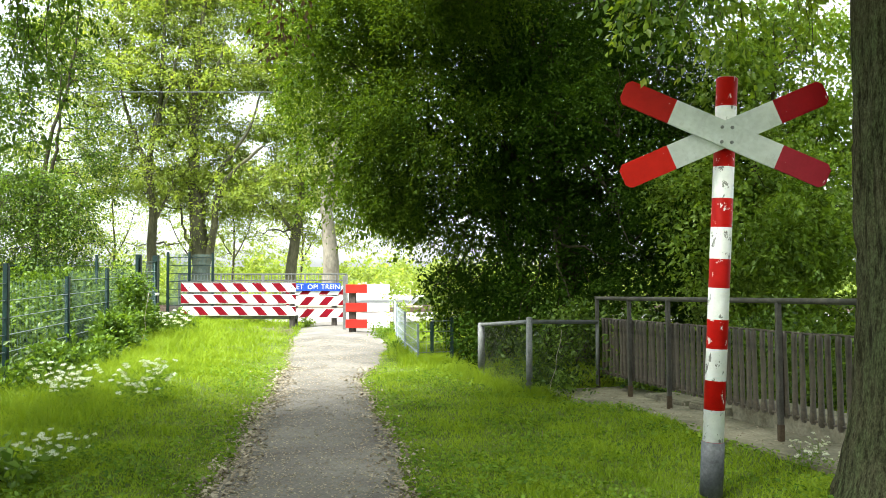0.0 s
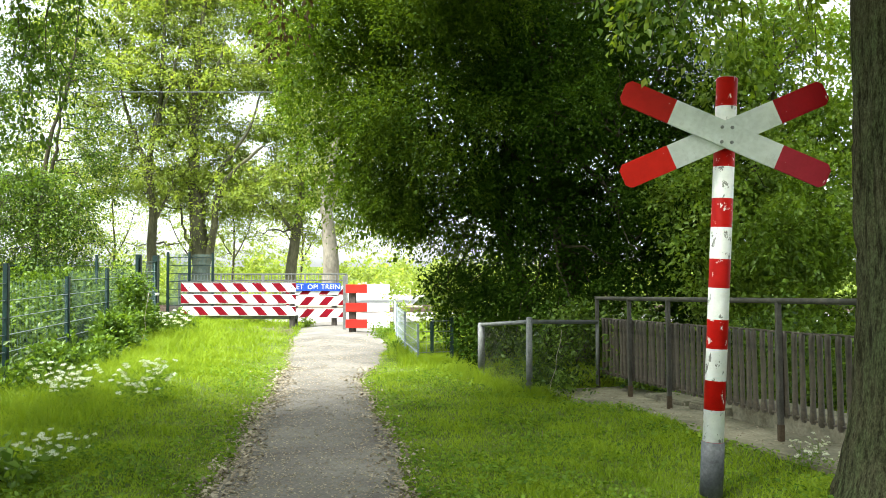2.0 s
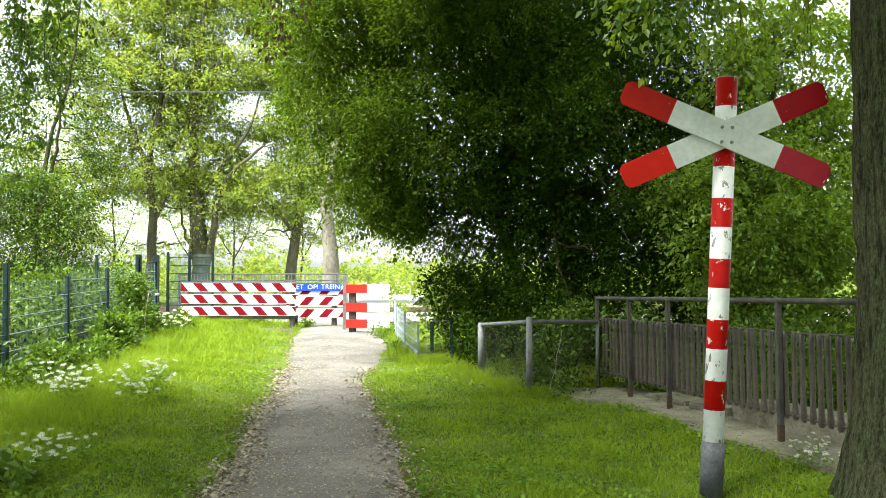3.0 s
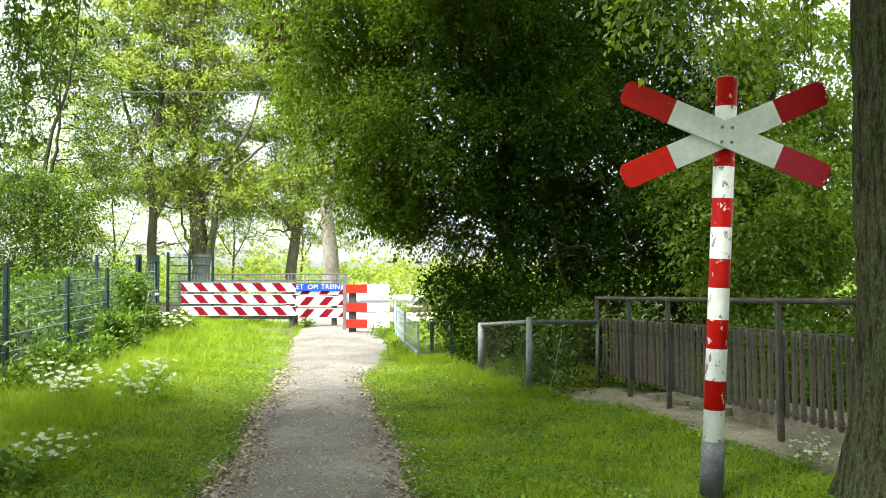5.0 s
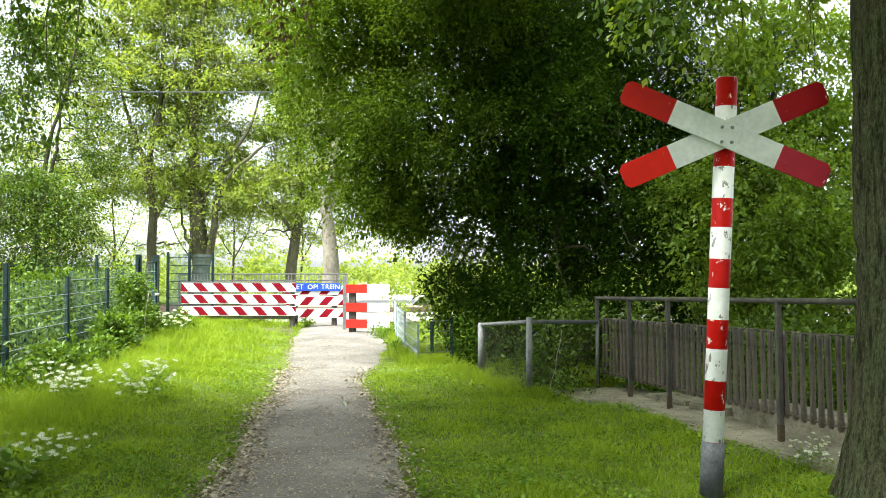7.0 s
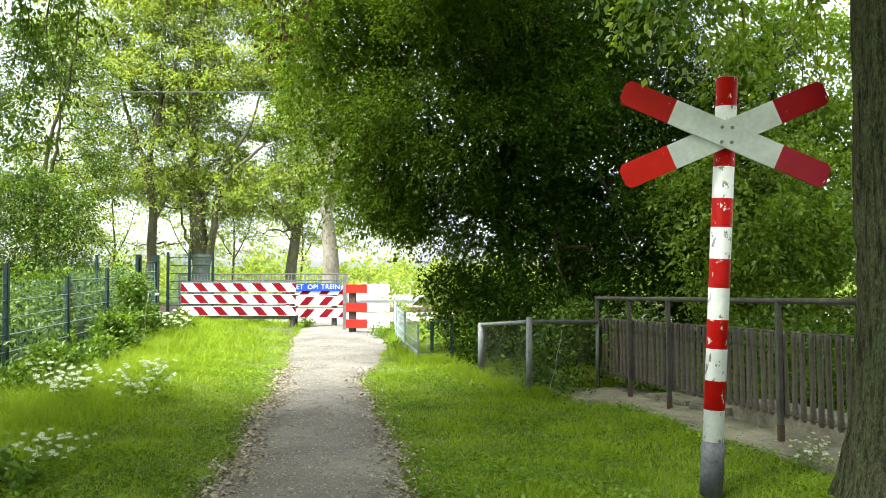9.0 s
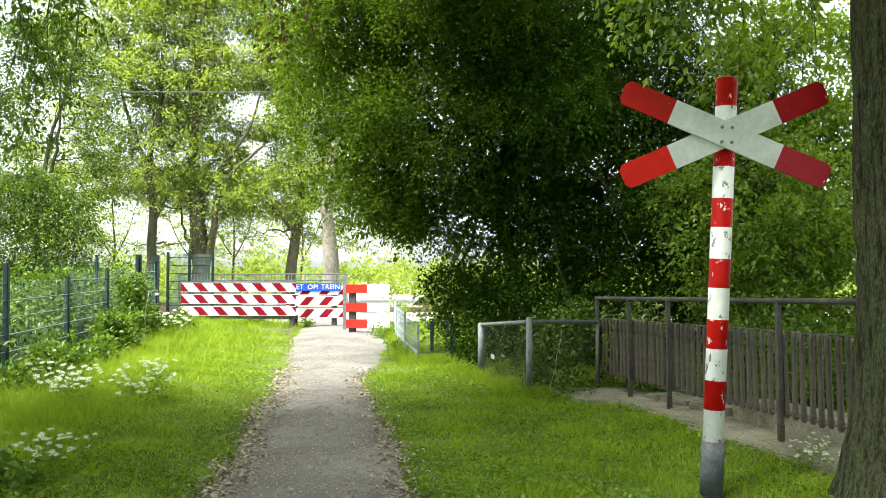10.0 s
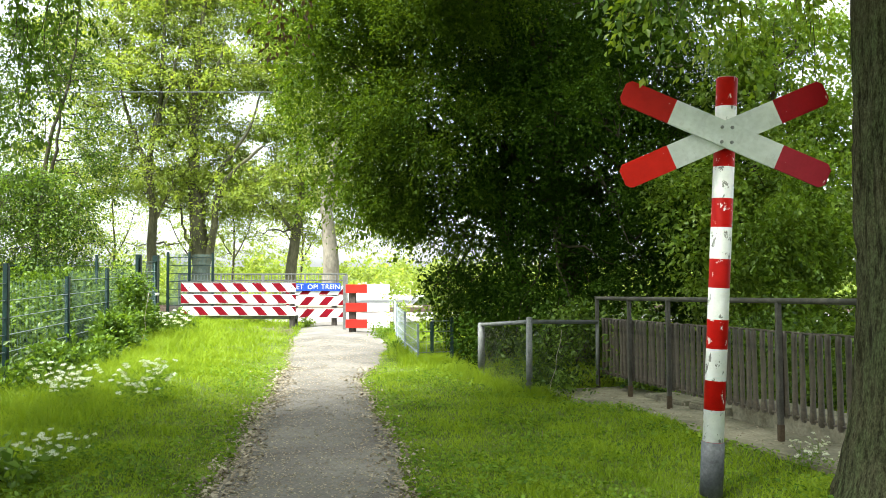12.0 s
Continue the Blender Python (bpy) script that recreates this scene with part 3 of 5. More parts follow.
# ---- barriers before the track ----


def barrier():
    bolt = bm_mesh("bolt", cylinder_bm(0.014, 0.012, 8, cap=0.002), "bolt")
    ob = thing("barrier", pose(-4.7, 20.0, 0), "long barrier of three red and white slanted-stripe boards", "barrier", "crossing barriers")
    board = bm_mesh("board", box_bm(2.64, 0.04, 0.218, 0.006), "stripes_down")
    for z in (0.945, 0.682, 0.405):
        add_part("board", board, ob, "", pose(0, 0, z))
    post = bm_mesh("post", box_bm(0.11, 0.11, 1.04, 0.01, (0, 0.08, 0.5)), "dark_wood")
    for x in (-1.12, 1.22):
        add_part("post", post, ob, "dark timber post", pose(x, 0, 0))
    for z in (0.945, 0.682, 0.405):
        for x in (-1.12, 1.22):
            add_part("bolt", bolt, ob, "", pose(x, -0.02, z, 90, 0, 0))
    rail = bm_mesh("back_rail", box_bm(2.5, 0.05, 0.09, 0.006), "galv")
    add_part("back_rail", rail, ob, "grey steel rail behind the boards", pose(0.1, 0.16, 0.25))
    cap = bm_mesh("top_cap", box_bm(2.64, 0.07, 0.02, 0.004), "galv")
    add_part("top_cap", cap, ob, "thin grey metal cap", pose(0, 0.01, 1.067))

    ob = thing("sign_barrier", pose(-2.9, 20.5, 0), "short barrier with blue warning sign above striped boards", "barrier", "crossing barriers")
    board = bm_mesh("board", box_bm(1.34, 0.04, 0.215, 0.006), "stripes_up")
    for z in (0.86, 0.611, 0.324):
        add_part("board", board, ob, "", pose(-0.12, 0, z))
    post = bm_mesh("post", box_bm(0.12, 0.11, 1.0, 0.01, (0, 0.08, 0.48)), "dark_wood")
    for x in (-0.6, 0.33):
        add_part("post", post, ob, "dark timber post", pose(x, 0, 0))
    sign = add_part("sign_plate", bm_mesh("sign_plate", box_bm(1.26, 0.015, 0.185, 0.004), "blue"), ob, "blue warning sign with white words", pose(-0.14, -0.035, 0.94))
    for text, x in (("LET", -0.365), ("OP!", -0.015), ("TREIN", 0.395)):
        cu = bpy.data.curves.new("word", "FONT")
        cu.body, cu.size, cu.align_x, cu.align_y, cu.extrude, cu.space_character = text, 0.158, "CENTER", "CENTER", 0.002, 1.05
        tmp = bpy.data.objects.new("word", cu)
        scene.collection.objects.link(tmp)
        me = bpy.data.meshes.new_from_object(tmp.evaluated_get(bpy.context.evaluated_depsgraph_get()))
        bpy.data.objects.remove(tmp)
        me.materials.clear()
        me.materials.append(M["white"])
        add_part("word", me, sign, "white letters", pose(x, -0.011, 0.0, 90, 0, 0))
    for bz in (0.86, 0.611, 0.324):
        for bx in (-0.6, 0.33):
            add_part("bolt", bolt, ob, "", pose(bx, -0.02, bz, 90, 0, 0))

    ob = thing("end_barrier", pose(-1.98, 18.6, 0), "short barrier of three half red, half white boards", "barrier", "crossing barriers")
    red, white = bm_mesh("red_board", box_bm(0.46, 0.04, 0.185, 0.005), "red"), bm_mesh("white_board", box_bm(0.48, 0.04, 0.185, 0.005), "white")
    for z in (0.95, 0.555, 0.205):
        add_part("red_board", red, ob, "bright red board end", pose(0.13, 0, z))
        add_part("white_board", white, ob, "white board end", pose(0.60, 0, z))
    add_part("post", bm_mesh("post", box_bm(0.15, 0.13, 1.0, 0.012, (0, 0.09, 0.47)), "dark_wood"), ob, "dark timber post", pose(0.04, 0, 0))
    add_part("post", bm_mesh("post", box_bm(0.07, 0.07, 1.25, 0.01, (0, 0.09, 0.6)), "galv"), ob, "grey steel post", pose(-0.2, 0.6, 0))


barrier()

# ---- railing on the concrete deck ----
RAIL_AT = (1.884, 10.58, -0.05, 0, -1.83, -78.97)
DECK_AT = (1.40, 10.14, -0.02, 0, -1.7, -73.6)


def railing():
    deck = thing("concrete_deck", pose(*DECK_AT), "weathered grey concrete deck over the ditch", "deck", kind="structure")
    bm = box_bm(7.4, 1.12, 0.3, 0.015, (3.4, 0.44, -0.15))
    bmesh.ops.subdivide_edges(bm, edges=[e for e in bm.edges if e.calc_length() > 3], cuts=24)
    for v in bm.verts:
        v.co += Vector((noise.noise(v.co * 3), noise.noise(v.co * 3 + Vector((9, 0, 0))), noise.noise(v.co * 4))) * 0.012
    add_part("slab", bm_mesh("slab", bm, "concrete"), deck)
    for u0, u1, w0, w1, top in ((2.45, 3.95, 0.56, 0.96, 0.165), (0.75, 1.55, 0.62, 0.98, 0.05), (1.67, 2.30, 0.60, 0.98, 0.07)):
        bm = box_bm(u1 - u0, w1 - w0, top + 0.02, 0.018, ((u0 + u1) / 2, (w0 + w1) / 2, top / 2 - 0.01))
        bmesh.ops.subdivide_edges(bm, edges=[e for e in bm.edges if e.calc_length() > 0.5], cuts=10)
        for v in bm.verts:
            v.co += Vector((noise.noise(v.co * 5), noise.noise(v.co * 5 + Vector((9, 0, 0))), noise.noise(v.co * 6))) * 0.012
        add_part("kerb_wall", bm_mesh("kerb_wall", bm, "concrete"), deck, "low broken concrete kerb")

    ob = thing("railing", pose(*RAIL_AT), "rusty dark steel railing with close tubular bars", "railing")
    post = bm_mesh("post", box_bm(0.04, 0.04, 1.13, 0.005, (0, 0, 0.535)), "rail_paint")
    foot = bm_mesh("foot", box_bm(0.046, 0.046, 0.17, 0.006, (0, 0, 0.06)), "foot_rust")
    for j in range(6):
        add_part("foot", foot, add_part("post", post, ob, "", pose(j * 0.97, 0, 0)), "orange-brown rusted post foot")
    v, f = tubes([(np.array([(s, 0, 1.10) for s in np.linspace(-0.03, 5.2, 12)]), 0.022)], 8)
    add_part("top_rail", raw_mesh("top_rail", v, f, "rail_paint", True), ob)
    for z, nm in ((0.855, "upper_bar"), (0.215, "lower_bar")):
        v, f = tubes([(np.array([(s, 0.055, z) for s in np.linspace(0, 5.2, 40)]) + rng.normal(0, 0.003, (40, 3)), 0.009)], 6)
        add_part(nm, raw_mesh(nm, v, f, "rust", True), ob)
    zz = np.array((0.185, 0.205, 0.235, 0.29, 0.5, 0.77, 0.82, 0.862))
    rr = np.array((0.015, 0.025, 0.027, 0.022, 0.0212, 0.0212, 0.0235, 0.019))
    bars = []
    for q in range(3):
        off = np.stack((rng.normal(0, 0.001, 8), rng.normal(0, 0.0012, 8), zz), -1)
        v, f = tubes([(off, rr)], 8)
        bars.append(raw_mesh("baluster", v, f, "rust", True))
    for j in range(47):
        add_part("baluster", bars[j % 3], ob, "", pose(0.06 + j * 0.1092, 0.055, rng.normal(0, 0.003), rng.normal(0, 0.4), rng.normal(0, 0.3), 0))


railing()

# ---- fences ----


def mesh_panel(ob, a, b, top, bottom, bar_mat, wire_mat, pitch_up=0.2, pitch_along=0.05, r=0.0035, label="", thick=0.3):
    """Welded wire panel between two feet a and b (x, y): upright wires and double cross bars."""
    a, b = np.array((*a, 0.0)), np.array((*b, 0.0))
    n = np.linalg.norm(b - a)
    side = np.array((-(b - a)[1], (b - a)[0], 0)) / n
    bars = []
    for z in np.arange(bottom, top + 0.01, pitch_up):
        for s in (-0.008, 0.008):
            bars.append((np.array((a, b)) + side * s + (0, 0, z), r * 1.3))
    wires = []
    for s in np.arange(pitch_along / 2, n, pitch_along):
        p = a + (b - a) * s / n
        wires.append((np.array((p + (0, 0, bottom), p + (0, 0, top + 0.03))), r * thick))
    v, f = tubes(wires, 4)
    panel = tagged(add_part("wire_panel", raw_mesh("wire_panel", v, f, wire_mat), ob, label), kind="stuff")
    v, f = tubes(bars, 4)
    add_part("cross_wire", raw_mesh("cross_wire", v, f, bar_mat), panel, "paler double cross wires")


def green_fence():
    ob = thing("green_fence", pose(0, 0, 0), "dark green welded wire fence overgrown at its foot", "fence")
    feet = [(-5.95, 5.2), (-5.5, 7.7), (-5.07, 10.1), (-5.35, 12.4), (-5.60, 14.5), (-5.85, 16.65)]
    tops = [1.45, 1.45, 1.45, 1.27, 1.38, 1.58]
    for (x, y), t in zip(feet, tops):
        add_part("post", bm_mesh("post", box_bm(0.06, 0.06, t + 0.05, 0.006, (0, 0, t / 2)), "green_steel"), ob, "", pose(x, y, 0))
    for a, b, t in zip(feet, feet[1:], tops[1:]):
        mesh_panel(ob, a, b, min(t, 1.4) - 0.04, 0.04, "wire_bar", "wire", label="thin green wire mesh")

    gate = thing("metal_gate", pose(-5.85, 16.65, 0), "dark green steel gate with wire mesh", "gate")
    for x, y in ((0, 0.07), (-0.2, 1.65)):
        add_part("gate_post", bm_mesh("gate_post", box_bm(0.1, 0.1, 1.68, 0.008, (0, 0, 0.82)), "green_steel"), gate, "", pose(x, y, 0))
    v, f = tubes([(np.array(((-0.01, 0.1, 0.12), (-0.01, 0.1, 1.52), (-0.19, 1.6, 1.52), (-0.19, 1.6, 0.12), (-0.02, 0.13, 0.12))), 0.022)], 6)
    add_part("gate_frame", raw_mesh("gate_frame", v, f, "wire"), gate)
    mesh_panel(gate, (-0.01, 0.1), (-0.19, 1.6), 1.5, 0.12, "wire_bar", "wire")
    add_part("latch", bm_mesh("latch", box_bm(0.05, 0.16, 0.05, 0.008), "white"), gate, "pale latch plate", pose(-0.13, 1.55, 0.85))

    far = thing("tall_fence", pose(0, 0, 0), "tall dark green wire fence along the railway", "fence")
    feet = [(-6.8, 21.5), (-6.4, 21.95), (-5.9, 22.3)]
    for x, y in feet:
        add_part("post", bm_mesh("post", box_bm(0.06, 0.06, 1.8, 0.006, (0, 0, 0.88)), "green_steel"), far, "", pose(x, y, 0))
    for a, b in zip(feet, feet[1:]):
        mesh_panel(far, a, b, 1.7, 0.05, "wire", "wire", 0.2, 0.025, 0.006, thick=0.7)

    back = thing("back_fence", pose(0, 0, 0), "dark green wire fence behind the shrubs", "fence")
    feet = [(-13.0, 20.5), (-10.6, 20.4), (-8.2, 20.6), (-6.98, 21.3)]
    for x, y in feet:
        add_part("post", bm_mesh("post", box_bm(0.06, 0.06, 1.7, 0.006, (0, 0, 0.85)), "green_steel"), back, "", pose(x, y, 0))
    for a, b in zip(feet, feet[1:]):
        mesh_panel(back, a, b, 1.6, 0.05, "wire", "wire", 0.2, 0.1)


green_fence()


def low_fences():
    ob = thing("mesh_fence", pose(0, 0, 0), "low grey wire mesh fence leaning along the path", "fence")
    feet = [(-1.02, 18.2), (-0.86, 16.3), (-0.62, 14.3), (-0.36, 12.6), (-0.16, 12.65), (0.13, 12.75)]
    tops = [0.72, 0.70, 0.66, 0.58, 0.60, 0.66]
    for (x, y), t in zip(feet, tops):
        add_part("post", bm_mesh("post", box_bm(0.05 if x > -0.3 else 0.028, 0.04, t + 0.06, 0.005, (0, 0, t / 2)), "green_steel" if x > -0.3 else "wire_pale"), ob, "", pose(x, y, 0))
    for a, b, t in zip(feet, feet[1:], tops[1:]):
        mesh_panel(ob, a, b, t, 0.04, "wire_bar", "wire_pale", 0.15, 0.05, 0.0042)

    ob = thing("chain_link_fence", pose(0, 0, 0), "galvanised tube fence with sagging chain-link mesh", "fence")
    feet = [(0.50, 11.4), (0.98, 9.9), (1.86, 10.5)]
    for (x, y), r, t in zip(feet, (0.045, 0.036, 0.02), (0.70, 0.86, 0.79)):
        add_part("post", bm_mesh("post", cylinder_bm(r, t, 16), "galv", True), ob, "", pose(x, y, 0))
    for a, b, za, zb in ((feet[0], feet[1], 0.672, 0.81), (feet[1], feet[2], 0.81, 0.768)):
        v, f = tubes([(np.array(((*a, za), (*b, zb))), 0.024)], 8)
        add_part("top_rail", raw_mesh("top_rail", v, f, "galv", True), ob)
        A, B = np.array((*a, 0.0)), np.array((*b, 0.0))
        n = np.linalg.norm(B - A)
        paths = []
        for s in np.arange(-0.7, n, 0.06):
            for way in (1, -1):
                s0, s1 = (s, s + 0.7) if way == 1 else (s + 0.7, s)
                z0, z1 = 0.05, 0.72
                q0, q1 = np.clip(s0, 0, n), np.clip(s1, 0, n)
                k0 = z0 + (z1 - z0) * (q0 - s0) / (s1 - s0)
                k1 = z0 + (z1 - z0) * (q1 - s0) / (s1 - s0)
                if abs(q1 - q0) > 0.02:
                    paths.append((np.array((A + (B - A) * q0 / n + (0, 0, k0), A + (B - A) * q1 / n + (0, 0, k1))), 0.0009))
        v, f = tubes(paths, 4)
        add_part("chain_link", raw_mesh("chain_link", v, f, "rail_paint"), ob, "thin dull chain-link mesh")

    ob = thing("far_railing", pose(-8.8, 29.0, 0), "pale grey steel railing beyond the track", "railing")
    v, f = tubes([(np.array(((0, 0, z), (5.6, 0, z))), 0.025) for z in (1.16, 0.95, 0.3)], 6)
    add_part("rails", raw_mesh("rails", v, f, "galv"), ob)
    post = bm_mesh("post", box_bm(0.05, 0.05, 1.16, 0.005, (0, 0, 0.58)), "galv")
    for j in range(5):
        add_part("post", post, ob, "", pose(j * 1.4, 0, 0))
    bar = bm_mesh("bar", box_bm(0.02, 0.02, 0.86, 0, (0, 0, 0.73)), "galv")
    for j in range(50):
        add_part("bar", bar, ob, "", pose(0.06 + j * 0.112, 0, 0))


low_fences()

# ---- trees ----


def near_trunk():
    """The thick trunk beside the deck, with furrowed bark; its crown overhead, out of view, is extended for shade."""
    foot = (2.815, 5.05, 0)
    ob = thing("roadside_tree", pose(*foot), "thick tree with furrowed mossy bark and hanging fresh leaves", "tree")
    na = 150
    zs = np.concatenate((np.linspace(-0.05, 3.1, 220), np.linspace(3.2, 6.5, 20)))
    nz = len(zs)
    A, Z = np.meshgrid(np.linspace(0, 2 * np.pi, na, endpoint=False), zs)

    def plates(around, step):
        """Smooth random relief, cells around the trunk by step metres up it."""
        rows = int(7 / step) + 3
        g = rng.random((rows, around))
        u, w = A / (2 * np.pi) * around, (Z + 0.1) / step
        i, j = np.floor(u).astype(int), np.floor(w).astype(int)
        fu, fw = u - i, w - j
        fu, fw = fu * fu * (3 - 2 * fu), fw * fw * (3 - 2 * fw)
        i0, i1 = i % around, (i + 1) % around
        return (g[j, i0] * (1 - fu) + g[j, i1] * fu) * (1 - fw) + (g[j + 1, i0] * (1 - fu) + g[j + 1, i1] * fu) * fw

    R = np.interp(Z, (-0.05, 0.25, 0.7, 1.3, 2.2, 3.0, 6.5), (0.56, 0.48, 0.41, 0.385, 0.375, 0.395, 0.33))
    R = R + 0.035 * (plates(8, 0.7) - 0.5) + 0.024 * (plates(40, 0.34) - 0.5) + 0.030 * (np.abs(plates(60, 0.22) - 0.5) - 0.2) + 0.012 * (plates(99, 0.07) - 0.5)
    lean = np.interp(Z, (0, 3, 6.5), (0, 0.0, -0.1))
    v = np.stack((R * np.cos(A) + lean, R * np.sin(A), Z), -1).reshape(-1, 3)
    k, j = np.arange(nz - 1)[:, None] * na, np.arange(na)[None]
    f = np.stack((k + j, k + (j + 1) % na, k + na + (j + 1) % na, k + na + j), -1).reshape(-1, 4)
    add_part("trunk", raw_mesh("trunk", v, f, "bark_near", True), ob)
    foot = np.array(foot)
    # unseen leaf masses, several added only to shade the ground and the big tree
    blobs = [(2.2, 4.6, 6.4, 2.3, 1.5), (0.2, 3.0, 6.9, 2.4, 1.3), (4.2, 3.4, 6.2, 2.3, 1.6), (1.5, 7.6, 6.2, 2.0, 1.0), (2.5, 0.5, 6.6, 2.8, 1.5), (-0.5, -1.5, 6.8, 2.8, 1.5), (0.3, 6.2, 7.2, 2.2, 0.9), (5.6, 0.5, 6.4, 2.6, 1.5), (2.5, -3.5, 6.8, 3.0, 1.5), (3.8, 9.0, 7.6, 2.0, 0.9), (1.9, 10.0, 7.9, 2.0, 0.8), (-0.2, 10.4, 7.8, 1.8, 0.7), (-1.0, -6.5, 6.2, 3.2, 2.0), (4.5, -6.0, 5.8, 3.2, 2.4), (7.6, 3.6, 5.6, 2.4, 2.2)]
    woods = []
    for b in blobs:
        lp = bent((2.7, 5.05, 5.2), b[:3], 8, 0.08, 0.03)
        woods.append((lp - foot, 0.13 * np.linspace(1, 0.2, 8)))
    v, f = tubes(woods, 6)
    add_part("limbs", raw_mesh("limbs", v, f, "bark_near", True), ob)
    p, o = in_blobs(blobs, 5300, 0.2, 0.2)
    v, f = sprays(p - foot, o, 14, 0.5, 0.18)
    add_part("crown", raw_mesh("crown", v, f, "leaf_light"), ob, "crown of fresh green leaves, out of view, extended for shade")
    return ob


def bough(parent, pivot, tips, per, length, size, leaf, width=0.5):
    """A hanging bough that swings about its upper end: twigs from the pivot to the tips, with leaves."""
    pv = np.array(pivot, float)
    woods, pts, outs = [], [], []
    for t in tips:
        lp = bent(pv, t, 7, 0.08, -0.02)
        woods.append((lp - pv, np.linspace(0.005, 0.002, 7)))
        k = rng.integers(2, 7, per)
        q = lp[k] + rng.normal(0, 0.05, (per, 3))
        pts.append(q - pv)
        outs.append(unit(np.tile(np.array(t) - pv, (per, 1)) + rng.normal(0, 0.2, (per, 3))))
    off = parent.matrix_basis.translation
    ob = add_part("bough", raw_mesh("bough", *tubes(woods, 6), "bark_dark", True), parent, "thin hanging twig", pose(*(pv - np.array(off))))
    v, f = sprays(np.concatenate(pts), np.concatenate(outs), 6, length, size, 0.3, width)
    add_part("foliage", raw_mesh("foliage", v, f, leaf), ob, "hanging leaves")
    return ob


SWAY = []
tree_near = near_trunk()
for pivot, tips, per, size, leaf, gain, lag in (
    ((1.25, 5.3, 3.5), ((0.95, 5.3, 3.02), (1.12, 5.3, 2.94), (1.30, 5.2, 2.96), (1.20, 5.4, 3.05)), 8, 0.07, "leaf_mid", 0.5, 0.0),
    ((1.55, 5.2, 3.5), ((1.40, 5.2, 2.92), (1.52, 5.3, 2.94), (1.66, 5.2, 2.94), (1.45, 5.3, 3.02)), 9, 0.07, "leaf_mid", 0.5, 0.6),
    ((1.3, 5.3, 3.4), ((1.26, 5.3, 2.76), (1.12, 5.3, 2.84), (1.40, 5.2, 2.84), (1.05, 5.4, 2.95)), 6, 0.06, "leaf_light", 0.6, 0.4),
    ((1.6, 5.4, 3.4), ((1.55, 5.4, 2.80), (1.72, 5.4, 2.86), (1.84, 5.4, 2.82), (1.65, 5.4, 2.94)), 7, 0.06, "leaf_light", 0.6, 1.0),
    ((1.85, 5.5, 3.6), ((1.75, 5.5, 3.02), (1.90, 5.5, 2.96), (2.02, 5.5, 3.0), (1.85, 5.6, 3.05)), 9, 0.07, "leaf_light", 0.6, 1.2),
    ((2.2, 5.25, 3.45), ((2.22, 5.25, 2.92), (2.16, 5.25, 3.0), (2.26, 5.3, 3.0)), 6, 0.065, "leaf_light", 1.5, 0.8),
    ((2.55, 6.0, 3.9), ((2.60, 6.0, 2.62), (2.52, 6.0, 2.9), (2.66, 6.1, 3.1), (2.4, 6.0, 3.2)), 7, 0.07, "leaf_light", 0.8, 1.7),
):
    SWAY.append((bough(tree_near, pivot, tips, per, 0.18, size, leaf), gain, lag))

# the big tree beside the path: its shaded mass, then its lit side as a second tree
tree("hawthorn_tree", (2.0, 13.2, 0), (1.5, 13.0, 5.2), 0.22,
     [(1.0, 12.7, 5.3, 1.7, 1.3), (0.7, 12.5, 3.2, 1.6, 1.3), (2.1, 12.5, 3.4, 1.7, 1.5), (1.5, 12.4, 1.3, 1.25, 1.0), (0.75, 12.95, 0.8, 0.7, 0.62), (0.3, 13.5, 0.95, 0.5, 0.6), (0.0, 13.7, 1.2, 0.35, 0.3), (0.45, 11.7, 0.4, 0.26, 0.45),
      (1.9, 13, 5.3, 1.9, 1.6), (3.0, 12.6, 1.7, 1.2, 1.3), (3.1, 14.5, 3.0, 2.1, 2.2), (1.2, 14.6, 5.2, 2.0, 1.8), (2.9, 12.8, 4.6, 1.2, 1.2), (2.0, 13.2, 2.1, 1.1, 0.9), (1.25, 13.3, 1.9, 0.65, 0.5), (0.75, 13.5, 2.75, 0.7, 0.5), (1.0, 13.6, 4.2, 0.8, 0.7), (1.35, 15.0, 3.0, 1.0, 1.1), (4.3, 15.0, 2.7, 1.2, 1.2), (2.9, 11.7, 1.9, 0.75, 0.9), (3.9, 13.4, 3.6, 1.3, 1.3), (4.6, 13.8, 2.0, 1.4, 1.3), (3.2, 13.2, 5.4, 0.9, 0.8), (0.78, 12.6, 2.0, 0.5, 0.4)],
     17000, 15, 0.30, 0.050, "leaf_shaded", "bark_dark", "large dense tree arching over the fence, shade put into its green", "dense leaves, their green darkened as in shade", droop=0.2, shell=0.72, flat=1.3, ragged=0.7, inner=4300, lobes=26, tuft=(0.17, 0.34))
